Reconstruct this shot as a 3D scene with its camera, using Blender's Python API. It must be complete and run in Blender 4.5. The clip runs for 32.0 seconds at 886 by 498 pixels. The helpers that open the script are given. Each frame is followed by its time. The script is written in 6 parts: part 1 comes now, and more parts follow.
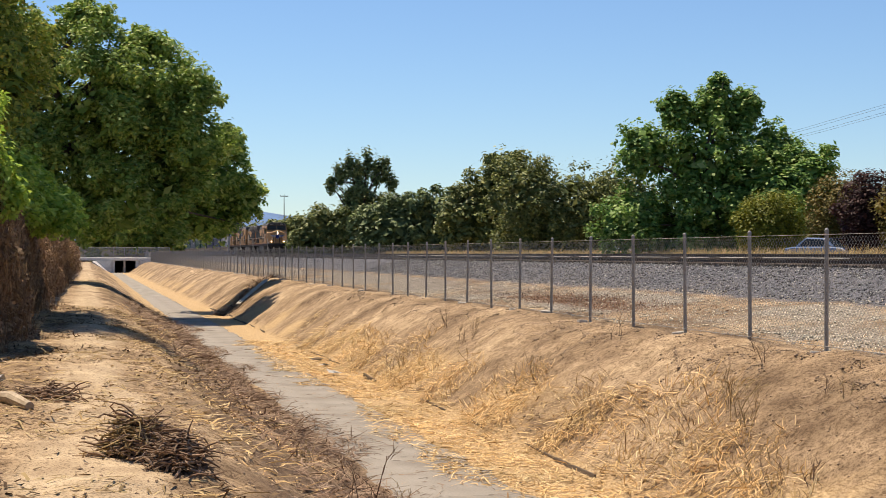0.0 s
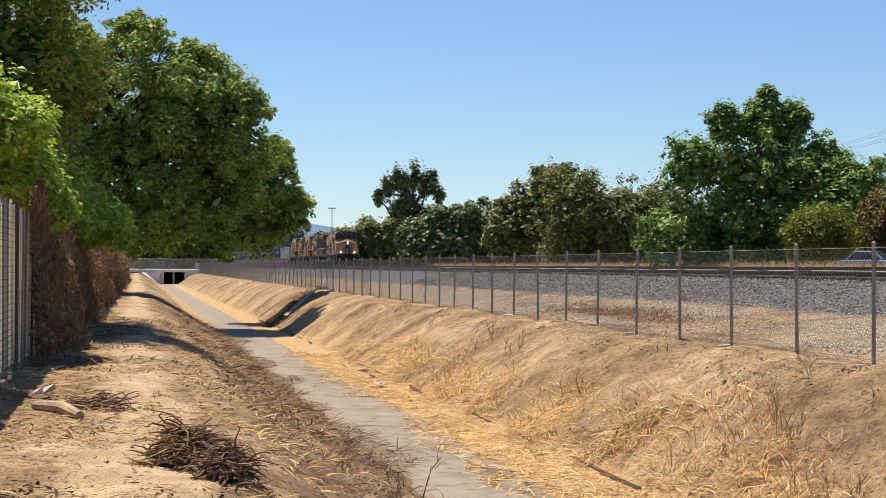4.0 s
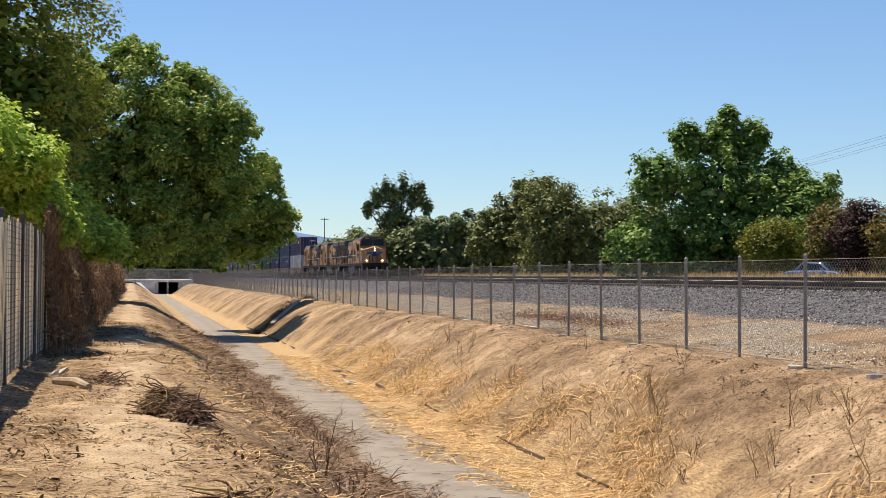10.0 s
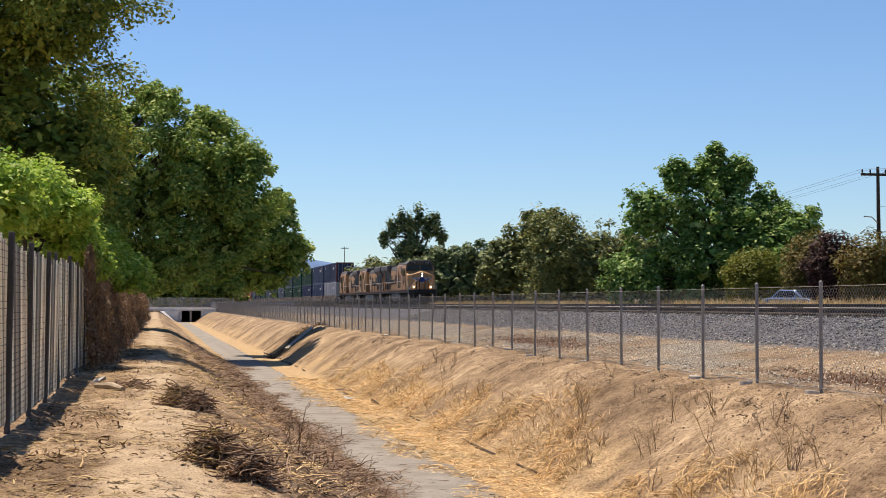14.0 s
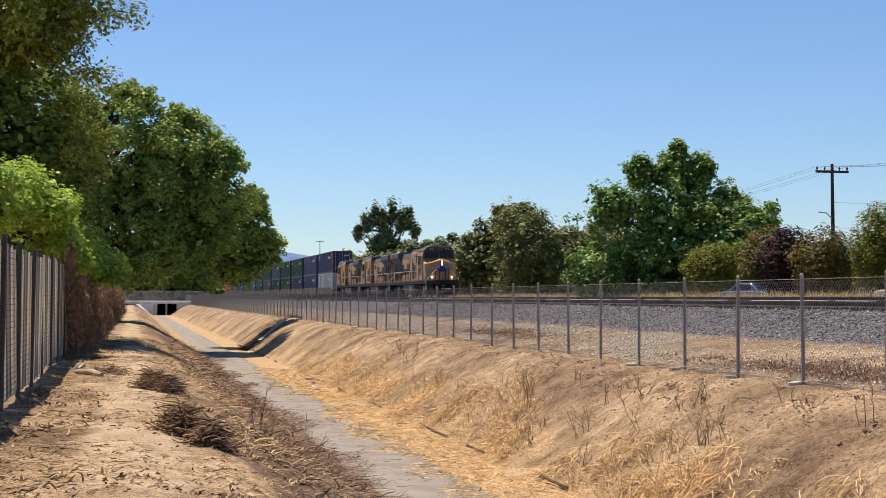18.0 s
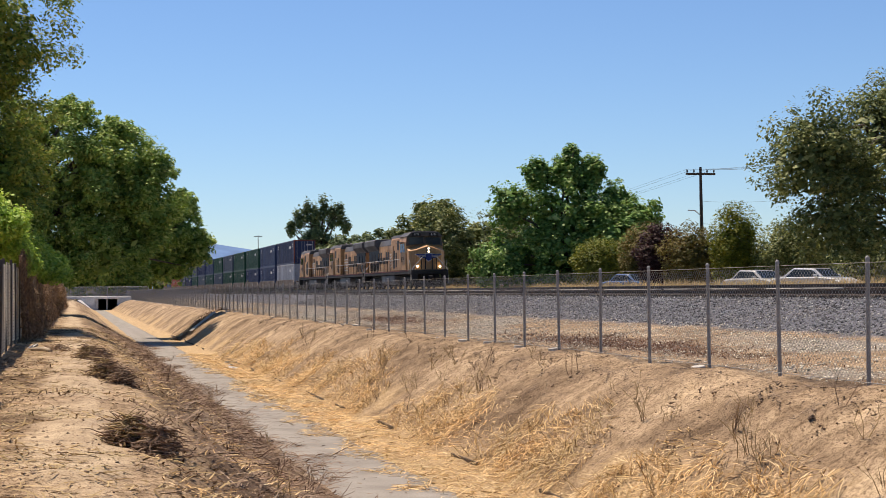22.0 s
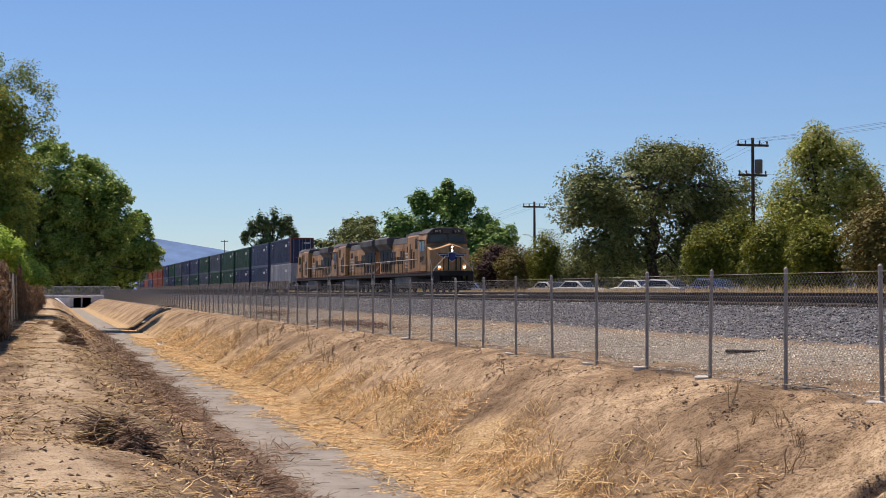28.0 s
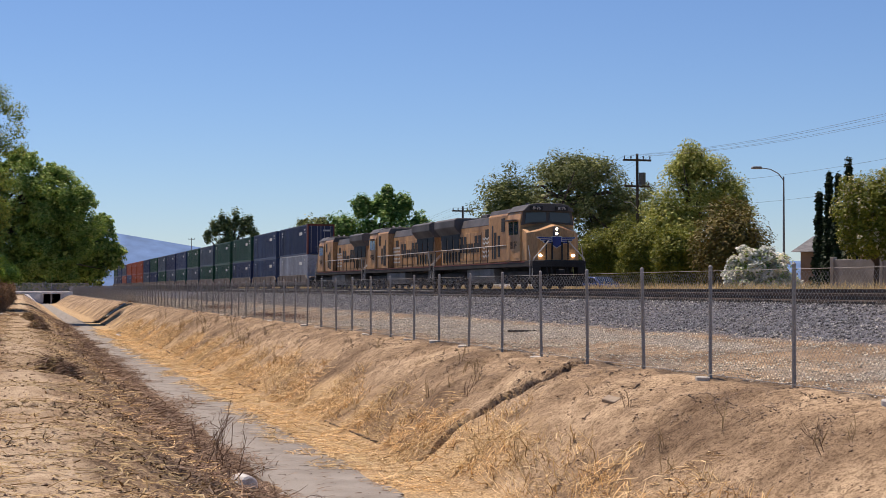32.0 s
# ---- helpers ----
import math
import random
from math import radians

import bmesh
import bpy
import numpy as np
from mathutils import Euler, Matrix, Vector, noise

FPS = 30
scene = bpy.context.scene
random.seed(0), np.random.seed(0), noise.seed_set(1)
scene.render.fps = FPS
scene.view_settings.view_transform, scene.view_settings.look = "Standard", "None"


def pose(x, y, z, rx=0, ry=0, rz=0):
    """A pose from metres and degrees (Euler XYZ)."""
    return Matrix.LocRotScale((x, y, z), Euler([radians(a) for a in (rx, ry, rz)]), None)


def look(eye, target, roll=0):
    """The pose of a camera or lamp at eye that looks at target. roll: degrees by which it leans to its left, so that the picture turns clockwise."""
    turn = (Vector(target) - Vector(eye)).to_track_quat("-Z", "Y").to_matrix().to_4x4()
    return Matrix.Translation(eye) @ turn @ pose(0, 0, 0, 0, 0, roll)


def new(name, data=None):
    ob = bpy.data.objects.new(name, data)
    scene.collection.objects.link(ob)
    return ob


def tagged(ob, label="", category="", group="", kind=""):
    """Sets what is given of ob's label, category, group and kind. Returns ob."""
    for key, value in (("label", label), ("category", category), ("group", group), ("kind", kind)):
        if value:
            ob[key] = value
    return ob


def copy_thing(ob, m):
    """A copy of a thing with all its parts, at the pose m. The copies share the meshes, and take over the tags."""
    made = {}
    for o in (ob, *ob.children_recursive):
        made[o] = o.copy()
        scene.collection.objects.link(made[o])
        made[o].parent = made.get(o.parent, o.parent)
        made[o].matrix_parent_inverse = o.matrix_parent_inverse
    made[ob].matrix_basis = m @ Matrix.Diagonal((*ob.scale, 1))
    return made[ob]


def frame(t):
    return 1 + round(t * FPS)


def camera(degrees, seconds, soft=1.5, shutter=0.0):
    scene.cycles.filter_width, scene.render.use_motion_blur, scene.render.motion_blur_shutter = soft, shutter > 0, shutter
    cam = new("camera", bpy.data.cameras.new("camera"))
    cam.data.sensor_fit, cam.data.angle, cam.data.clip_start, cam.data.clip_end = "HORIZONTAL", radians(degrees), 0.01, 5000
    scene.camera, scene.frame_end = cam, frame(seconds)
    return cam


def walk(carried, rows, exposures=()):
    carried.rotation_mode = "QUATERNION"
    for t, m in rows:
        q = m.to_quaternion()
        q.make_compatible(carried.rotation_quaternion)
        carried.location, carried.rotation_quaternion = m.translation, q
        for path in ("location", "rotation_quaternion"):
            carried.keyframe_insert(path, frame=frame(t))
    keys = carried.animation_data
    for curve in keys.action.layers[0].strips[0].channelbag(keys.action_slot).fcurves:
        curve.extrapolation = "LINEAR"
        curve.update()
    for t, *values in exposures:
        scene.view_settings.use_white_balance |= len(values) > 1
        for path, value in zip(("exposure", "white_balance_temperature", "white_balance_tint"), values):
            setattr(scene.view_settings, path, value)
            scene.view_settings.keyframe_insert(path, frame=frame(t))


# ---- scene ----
# The corridor runs along +y: ditch in the middle, railway on the +x side, path on the -x side.
FOV = 32.0
PATH = [
    (0.0, 0.03, 22.08, 1.56, 13.00, 0.20, -0.15),
    (1.0, 0.03, 22.25, 1.56, 12.24, 0.28, -0.21),
    (2.0, 0.03, 22.10, 1.56, 11.51, 0.47, -0.39),
    (2.5, 0.03, 22.02, 1.56, 11.22, 0.54, -0.38),
    (4.5, 0.03, 21.96, 1.56, 11.30, 0.66, -0.22),
    (5.0, 0.03, 21.91, 1.56, 11.46, 0.68, -0.21),
    (6.0, 0.03, 21.08, 1.56, 11.53, 0.78, -0.10),
    (7.0, 0.03, 20.89, 1.56, 11.05, 0.84, 0.00),
    (8.0, 0.03, 20.85, 1.56, 10.59, 0.91, 0.08),
    (8.5, 0.03, 20.61, 1.56, 10.66, 0.95, 0.02),
    (9.0, 0.03, 19.71, 1.56, 10.90, 1.01, -0.08),
    (9.5, 0.03, 18.59, 1.56, 11.22, 1.01, -0.19),
    (10.0, 0.03, 16.52, 1.56, 11.42, 1.03, -0.30),
    (10.5, 0.03, 14.30, 1.56, 11.48, 1.11, -0.35),
    (11.0, 0.03, 12.79, 1.56, 11.43, 1.22, -0.41),
    (12.0, 0.03, 11.52, 1.56, 11.11, 1.55, -0.37),
    (13.0, 0.03, 10.56, 1.56, 10.71, 1.86, -0.21),
    (13.5, 0.03, 10.25, 1.56, 10.56, 1.99, -0.13),
    (15.5, 0.03, 8.97, 1.56, 10.62, 2.10, -0.06),
    (16.0, 0.03, 8.29, 1.56, 10.83, 1.99, -0.05),
    (17.0, 0.03, 7.93, 1.56, 11.29, 1.80, -0.04),
    (18.0, 0.03, 7.33, 1.56, 11.43, 1.80, -0.10),
    (19.0, 0.03, 6.48, 1.56, 11.63, 1.94, -0.12),
    (19.5, 0.03, 4.69, 1.56, 11.83, 1.96, -0.01),
    (20.0, 0.03, 1.78, 1.56, 12.08, 1.93, 0.11),
    (20.5, 0.03, -0.30, 1.56, 12.45, 1.82, 0.24),
    (21.0, 0.03, -2.27, 1.56, 12.84, 1.70, 0.40),
    (21.5, 0.03, -3.32, 1.56, 13.20, 1.58, 0.47),
    (22.0, 0.03, -3.58, 1.56, 13.52, 1.49, 0.57),
    (23.0, 0.03, -3.47, 1.56, 13.98, 1.44, 0.52),
    (24.0, 0.03, -3.52, 1.56, 14.46, 1.54, 0.44),
    (25.0, 0.03, -3.80, 1.56, 15.27, 1.57, 0.34),
    (25.5, 0.03, -5.56, 1.56, 15.66, 1.56, 0.23),
    (27.5, 0.03, -34.00, 1.56, 14.12, 1.62, -0.11),
    (28.0, 0.03, -36.00, 1.56, 14.28, 1.63, -0.20),
    (29.0, 0.03, -38.30, 1.56, 14.93, 1.65, -0.18),
    (30.0, 0.03, -40.50, 1.56, 15.46, 1.71, -0.06),
    (31.0, 0.03, -42.20, 1.56, 15.81, 1.71, -0.06),
    (31.5, 0.03, -45.50, 1.56, 15.61, 1.61, -0.12),
    (32.0, 0.03, -50.00, 1.56, 15.30, 1.50, -0.19),
]


def aim(x, y, z, yaw, pitch, roll):
    a, b = radians(yaw), radians(pitch)
    way = Vector((math.sin(a) * math.cos(b), math.cos(a) * math.cos(b), math.sin(b)))
    eye = Vector((x, y, z))
    return look(eye, eye + way * 50, -roll)


cam = camera(FOV, 32.0, soft=0.6)
walk(cam, [(t, aim(*row)) for t, *row in PATH],
     exposures=[(0.0, 0.47, 6850, 12), (9.0, 0.45, 6780, 12), (16.0, 0.39, 6580, 14), (25.5, 0.34, 6540, 15), (27.5, 0.18, 6430, 17), (32.0, 0.14, 6400, 19)])

# ---- world, sun ----
SUN_AZ, SUN_EL = -24.0, 64.0      # degrees from +y towards +x, height
world = bpy.data.worlds.new("sky")
scene.world = world
world.use_nodes = True
wn = world.node_tree.nodes
sky = wn.new("ShaderNodeTexSky")
sky.sky_type = "NISHITA"
sky.sun_disc = False
sky.sun_elevation, sky.sun_rotation = radians(SUN_EL), radians(SUN_AZ)
sky.air_density, sky.dust_density, sky.ozone_density, sky.altitude = 1.3, 0.0, 4.0, 2200
clear = wn.new("ShaderNodeMix")
clear.data_type, clear.blend_type = "RGBA", "MULTIPLY"
clear.inputs[0].default_value, clear.inputs[7].default_value = 1.0, (0.83, 0.965, 1.12, 1)
world.node_tree.links.new(sky.outputs[0], clear.inputs[6])
world.node_tree.links.new(clear.outputs[2], wn["Background"].inputs[0])
wn["Background"].inputs[1].default_value = 0.08
sun = new("sun", bpy.data.lights.new("sun", "SUN"))
sun.data.energy, sun.data.angle, sun.data.color = 5.0, radians(0.53), (1.0, 0.88, 0.71)
a, b = radians(SUN_AZ), radians(SUN_EL)
to_sun = Vector((math.sin(a) * math.cos(b), math.cos(a) * math.cos(b), math.sin(b)))
sun.matrix_world = look(to_sun * 300, (0, 0, 0))

# ---- materials ----


def mat(name, rough=0.7, metal=0.0):
    m = bpy.data.materials.new(name)
    m.use_nodes = True
    p = m.node_tree.nodes["Principled BSDF"]
    p.inputs["Roughness"].default_value, p.inputs["Metallic"].default_value = rough, metal
    p.inputs["Specular IOR Level"].default_value = 0.3
    return m, m.node_tree.nodes, m.node_tree.links.new, p


def ramp(n, link, source, stops):
    r = n.new("ShaderNodeValToRGB")
    e = r.color_ramp.elements
    while len(e) < len(stops):
        e.new(0.5)
    for k, (pos, col) in zip(e, stops):
        k.position, k.color = pos, (*col, 1)
    link(source, r.inputs[0])
    return r.outputs[0]


def tex(n, link, scale, detail=4, stretch=(1, 1, 1), coords="Object"):
    tc, mp, nz = n.new("ShaderNodeTexCoord"), n.new("ShaderNodeMapping"), n.new("ShaderNodeTexNoise")
    mp.inputs["Scale"].default_value = stretch
    link(tc.outputs[coords], mp.inputs[0])
    link(mp.outputs[0], nz.inputs[0])
    nz.inputs["Scale"].default_value, nz.inputs["Detail"].default_value = scale, detail
    return nz.outputs[0]


def mix(n, link, fac, a, b, kind="MIX"):
    m = n.new("ShaderNodeMix")
    m.data_type, m.blend_type = "RGBA", kind
    for k, v in ((0, fac), (6, a), (7, b)):
        if isinstance(v, (int, float)):
            m.inputs[k].default_value = v
        elif isinstance(v, tuple):
            m.inputs[k].default_value = (*v, 1)
        else:
            link(v, m.inputs[k])
    return m.outputs[2]


def bump(n, link, p, source, strength, distance=0.02):
    k = n.new("ShaderNodeBump")
    k.inputs["Strength"].default_value, k.inputs["Distance"].default_value = strength, distance
    link(source, k.inputs["Height"])
    link(k.outputs[0], p.inputs["Normal"])


def worn(name, dark, light, scale=3.0, rough=0.75, metal=0.0, fine=40.0, depth=0.3, stretch=(1, 1, 1), dist=0.01):
    """Two tones in large stains, with finer grain and relief."""
    m, n, link, p = mat(name, rough, metal)
    big = tex(n, link, scale, 5, stretch)
    small = tex(n, link, fine, 3, stretch)
    base = ramp(n, link, big, [(0.3, dark), (0.72, light)])
    grain = ramp(n, link, small, [(0.25, (0.62, 0.6, 0.58)), (0.75, (1.15, 1.15, 1.15))])
    link(mix(n, link, 0.8, base, grain, "MULTIPLY"), p.inputs["Base Color"])
    bump(n, link, p, small, depth, dist)
    return m


def leafy(name, tones, light=0.3, rough=0.55):
    """Leaves: a tone of its own for each leaf, some light through the blade."""
    m, n, link, p = mat(name, rough)
    p.inputs["Specular IOR Level"].default_value = 0.14
    g = n.new("ShaderNodeNewGeometry")
    col = ramp(n, link, g.outputs["Random Per Island"], [(i / max(1, len(tones) - 1), c) for i, c in enumerate(tones)])
    patch = ramp(n, link, tex(n, link, 0.5, 3), [(0.3, (0.8, 0.84, 0.8)), (0.7, (1.2, 1.12, 0.95))])
    col = mix(n, link, 1.0, col, patch, "MULTIPLY")
    link(col, p.inputs["Base Color"])
    t, s = n.new("ShaderNodeBsdfTranslucent"), n.new("ShaderNodeMixShader")
    link(col, t.inputs[0])
    s.inputs[0].default_value = light
    link(p.outputs[0], s.inputs[1])
    link(t.outputs[0], s.inputs[2])
    link(s.outputs[0], n["Material Output"].inputs[0])
    return m


def glow(name, col, power):
    m, n, link, p = mat(name, 0.3)
    p.inputs["Base Color"].default_value = (*col, 1)
    p.inputs["Emission Color"].default_value = (*col, 1)
    p.inputs["Emission Strength"].default_value = power
    return m


def ground_material():
    """Soil with straw, gravel, ballast, dry grass and rust-red weeds, by the cover painted on the sheet."""
    m, n, link, p = mat("soil_and_gravel", 0.95)
    p.inputs["Specular IOR Level"].default_value = 0.1

    def cover(name):
        at = n.new("ShaderNodeAttribute")
        at.attribute_name = name
        return at.outputs["Fac"]

    def edge(name, scale, sharp=0.18):
        add, rng = n.new("ShaderNodeMath"), n.new("ShaderNodeMapRange")
        nz = n.new("ShaderNodeMath")
        nz.operation, nz.inputs[1].default_value = "MULTIPLY_ADD", 0.9
        nz.inputs[2].default_value = -0.45
        link(tex(n, link, scale, 6), nz.inputs[0])
        link(cover(name), add.inputs[0])
        link(nz.outputs[0], add.inputs[1])
        rng.inputs[1].default_value, rng.inputs[2].default_value = 0.5 - sharp, 0.5 + sharp
        link(add.outputs[0], rng.inputs[0])
        return rng.outputs[0]

    big = tex(n, link, 0.35, 6)
    mid = tex(n, link, 2.3, 6)
    fine = tex(n, link, 13, 6)
    dirt = ramp(n, link, big, [(0.34, (0.2, 0.14, 0.088)), (0.5, (0.36, 0.262, 0.166)), (0.66, (0.51, 0.385, 0.248))])
    dirt = mix(n, link, 0.75, dirt, ramp(n, link, mid, [(0.35, (0.62, 0.58, 0.54)), (0.62, (1.14, 1.13, 1.1))]), "MULTIPLY")
    dirt = mix(n, link, 0.8, dirt, ramp(n, link, fine, [(0.35, (0.48, 0.44, 0.41)), (0.53, (1.13, 1.13, 1.13))]), "MULTIPLY")
    grit = ramp(n, link, tex(n, link, 42, 3), [(0.4, (0.34, 0.3, 0.28)), (0.47, (1.0, 1.0, 1.0)), (0.68, (1.0, 1.0, 1.0)), (0.74, (1.35, 1.33, 1.3))])
    dirt = mix(n, link, 0.85, dirt, grit, "MULTIPLY")
    dust = ramp(n, link, mid, [(0.3, (0.37, 0.275, 0.178)), (0.7, (0.57, 0.445, 0.295))])
    dust = mix(n, link, 0.6, dust, grit, "MULTIPLY")
    dirt = mix(n, link, edge("trodden", 1.2), dirt, dust)
    straw_n = tex(n, link, 30, 4, (1.0, 0.3, 1))
    straw = ramp(n, link, straw_n, [(0.3, (0.22, 0.142, 0.075)), (0.5, (0.45, 0.315, 0.168)), (0.72, (0.66, 0.49, 0.285))])
    col = mix(n, link, edge("straw", 1.6), dirt, straw)
    debris = ramp(n, link, tex(n, link, 34, 4), [(0.3, (0.06, 0.04, 0.028)), (0.55, (0.15, 0.1, 0.065)), (0.75, (0.26, 0.18, 0.11))])
    col = mix(n, link, edge("litter", 2.0), col, debris)
    stones = n.new("ShaderNodeTexVoronoi")
    stones.inputs["Scale"].default_value = 16
    tc = n.new("ShaderNodeTexCoord")
    link(tc.outputs["Object"], stones.inputs[0])
    grav = ramp(n, link, stones.outputs["Color"], [(0.0, (0.22, 0.19, 0.15)), (0.5, (0.46, 0.41, 0.335)), (1.0, (0.72, 0.66, 0.56))])
    # stones darken towards their edges: shade of the gaps painted into the colour
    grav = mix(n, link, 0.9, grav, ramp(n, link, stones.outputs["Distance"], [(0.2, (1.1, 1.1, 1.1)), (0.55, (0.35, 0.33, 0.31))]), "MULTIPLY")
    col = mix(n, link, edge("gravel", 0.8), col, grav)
    rust = ramp(n, link, tex(n, link, 12, 5), [(0.3, (0.09, 0.05, 0.03)), (0.7, (0.24, 0.14, 0.08))])
    col = mix(n, link, edge("weeds", 0.9), col, rust)
    bal = ramp(n, link, stones.outputs["Color"], [(0.0, (0.04, 0.04, 0.047)), (0.6, (0.13, 0.13, 0.145)), (1.0, (0.28, 0.28, 0.3))])
    col = mix(n, link, edge("ballast", 1.2), col, bal)
    dry = ramp(n, link, tex(n, link, 9, 5, (1, 0.5, 1)), [(0.3, (0.22, 0.16, 0.085)), (0.7, (0.42, 0.32, 0.18))])
    col = mix(n, link, edge("grass", 0.7), col, dry)
    slab = ramp(n, link, tex(n, link, 1.1, 6), [(0.3, (0.2, 0.18, 0.15)), (0.7, (0.36, 0.335, 0.29))])
    col = mix(n, link, edge("cement", 1.3, 0.1), col, slab)
    link(col, p.inputs["Base Color"])
    crumbs = mix(n, link, 0.5, fine, tex(n, link, 55, 4))
    bump(n, link, p, crumbs, 0.75, 0.05)
    return m


SOIL = ground_material()
STEEL = worn("galvanised_steel", (0.34, 0.34, 0.345), (0.5, 0.5, 0.5), 6, 0.55, 0.2, 60, 0.1)
POST = worn("weathered_grey_steel", (0.27, 0.255, 0.235), (0.4, 0.38, 0.355), 3, 0.6, 0.2, 60, 0.1, (1, 1, 0.3))
CEMENT = worn("pale_concrete", (0.36, 0.33, 0.28), (0.52, 0.49, 0.43), 3, 0.9, 0, 50, 0.4)
FLOOR_CEMENT = worn("dusty_grey_concrete", (0.225, 0.2, 0.168), (0.36, 0.33, 0.285), 0.7, 0.95, 0, 36, 0.35)
WHITE_WALL = worn("whitewashed_concrete", (0.6, 0.58, 0.55), (0.8, 0.79, 0.76), 1.2, 0.85, 0, 30, 0.2)
RAIL = worn("rusty_rail_steel", (0.045, 0.03, 0.024), (0.12, 0.085, 0.065), 2, 0.55, 0.5, 30, 0.2)
TIE = worn("creosoted_wood", (0.05, 0.04, 0.033), (0.13, 0.11, 0.09), 2, 0.95, 0, 30, 0.4)
STONE = leafy("ballast_stone", [(0.04, 0.04, 0.048), (0.1, 0.1, 0.115), (0.2, 0.2, 0.22), (0.44, 0.44, 0.45)], 0.0, 0.9)
PEBBLE = leafy("yard_gravel", [(0.207, 0.178, 0.144), (0.437, 0.391, 0.328), (0.598, 0.54, 0.466), (0.782, 0.724, 0.644)], 0.0, 0.9)
BARK = worn("grey_brown_bark", (0.05, 0.037, 0.028), (0.14, 0.11, 0.085), 3, 0.95, 0, 22, 0.7, (1, 1, 0.25), 0.03)
POLE_WOOD = worn("dark_treated_wood", (0.045, 0.034, 0.026), (0.11, 0.085, 0.065), 3, 0.9, 0, 25, 0.5, (1, 1, 0.1))
STICK = leafy("dead_brown_twig", [(0.1, 0.06, 0.045), (0.215, 0.145, 0.108), (0.37, 0.275, 0.215)], 0.0, 0.95)
PALE_STICK = leafy("bleached_twig", [(0.18, 0.12, 0.06), (0.36, 0.26, 0.14), (0.52, 0.4, 0.24)], 0.0, 0.9)
STRAW = leafy("dry_straw", [(0.22, 0.13, 0.06), (0.5, 0.335, 0.165), (0.71, 0.5, 0.265), (0.84, 0.66, 0.42)], 0.12, 0.8)
DRY_LEAF = leafy("dead_vine_leaf", [(0.112, 0.068, 0.045), (0.225, 0.143, 0.09), (0.33, 0.225, 0.15)], 0.15, 0.9)
LEAF_ELM = leafy("elm_leaf", [(0.118, 0.212, 0.05), (0.216, 0.336, 0.075), (0.346, 0.46, 0.118), (0.5, 0.57, 0.2)], 0.3)
LEAF_DARK = leafy("dark_tree_leaf", [(0.107, 0.165, 0.035), (0.199, 0.275, 0.055), (0.304, 0.386, 0.078), (0.454, 0.413, 0.098)], 0.3)
LEAF_VINE = leafy("bright_vine_leaf", [(0.197, 0.337, 0.053), (0.318, 0.482, 0.081), (0.455, 0.611, 0.108), (0.546, 0.645, 0.145)], 0.35)
LEAF_SYC = leafy("sycamore_leaf", [(0.086, 0.181, 0.05), (0.148, 0.277, 0.067), (0.222, 0.361, 0.096), (0.394, 0.49, 0.19)], 0.25)
LEAF_OAK = leafy("oak_leaf", [(0.08, 0.106, 0.041), (0.136, 0.172, 0.062), (0.216, 0.251, 0.089), (0.314, 0.327, 0.14)], 0.2)
LEAF_OLIVE = leafy("olive_shrub_leaf", [(0.085, 0.11, 0.014), (0.146, 0.177, 0.023), (0.217, 0.237, 0.032), (0.262, 0.254, 0.042)], 0.2)
LEAF_RUST = leafy("rusty_tipped_shrub_leaf", [(0.086, 0.078, 0.019), (0.151, 0.122, 0.031), (0.203, 0.149, 0.043), (0.129, 0.144, 0.031)], 0.08)
LEAF_PURPLE = leafy("purple_plum_leaf", [(0.027, 0.016, 0.016), (0.05, 0.023, 0.025), (0.077, 0.036, 0.038)], 0.2)
LEAF_GUM = leafy("gum_tree_leaf", [(0.083, 0.122, 0.055), (0.153, 0.207, 0.09), (0.236, 0.294, 0.138)], 0.15)
LEAF_CYPRESS = leafy("cypress_leaf", [(0.012, 0.026, 0.012), (0.025, 0.045, 0.02), (0.04, 0.065, 0.03)], 0.1)
LEAF_YELLOW = leafy("yellow_green_tree_leaf", [(0.177, 0.222, 0.045), (0.282, 0.324, 0.07), (0.407, 0.426, 0.114), (0.531, 0.512, 0.19)], 0.25)
BLOSSOM = leafy("white_oleander_blossom", [(0.62, 0.6, 0.55), (0.8, 0.79, 0.74), (0.85, 0.84, 0.8)], 0.25)
CREAM = leafy("cream_blossom", [(0.5, 0.45, 0.3), (0.66, 0.62, 0.45)], 0.25)
GRASS = leafy("dry_grass_blade", [(0.36, 0.27, 0.14), (0.56, 0.44, 0.25), (0.7, 0.59, 0.38)], 0.3, 0.85)

# ---- mesh building ----


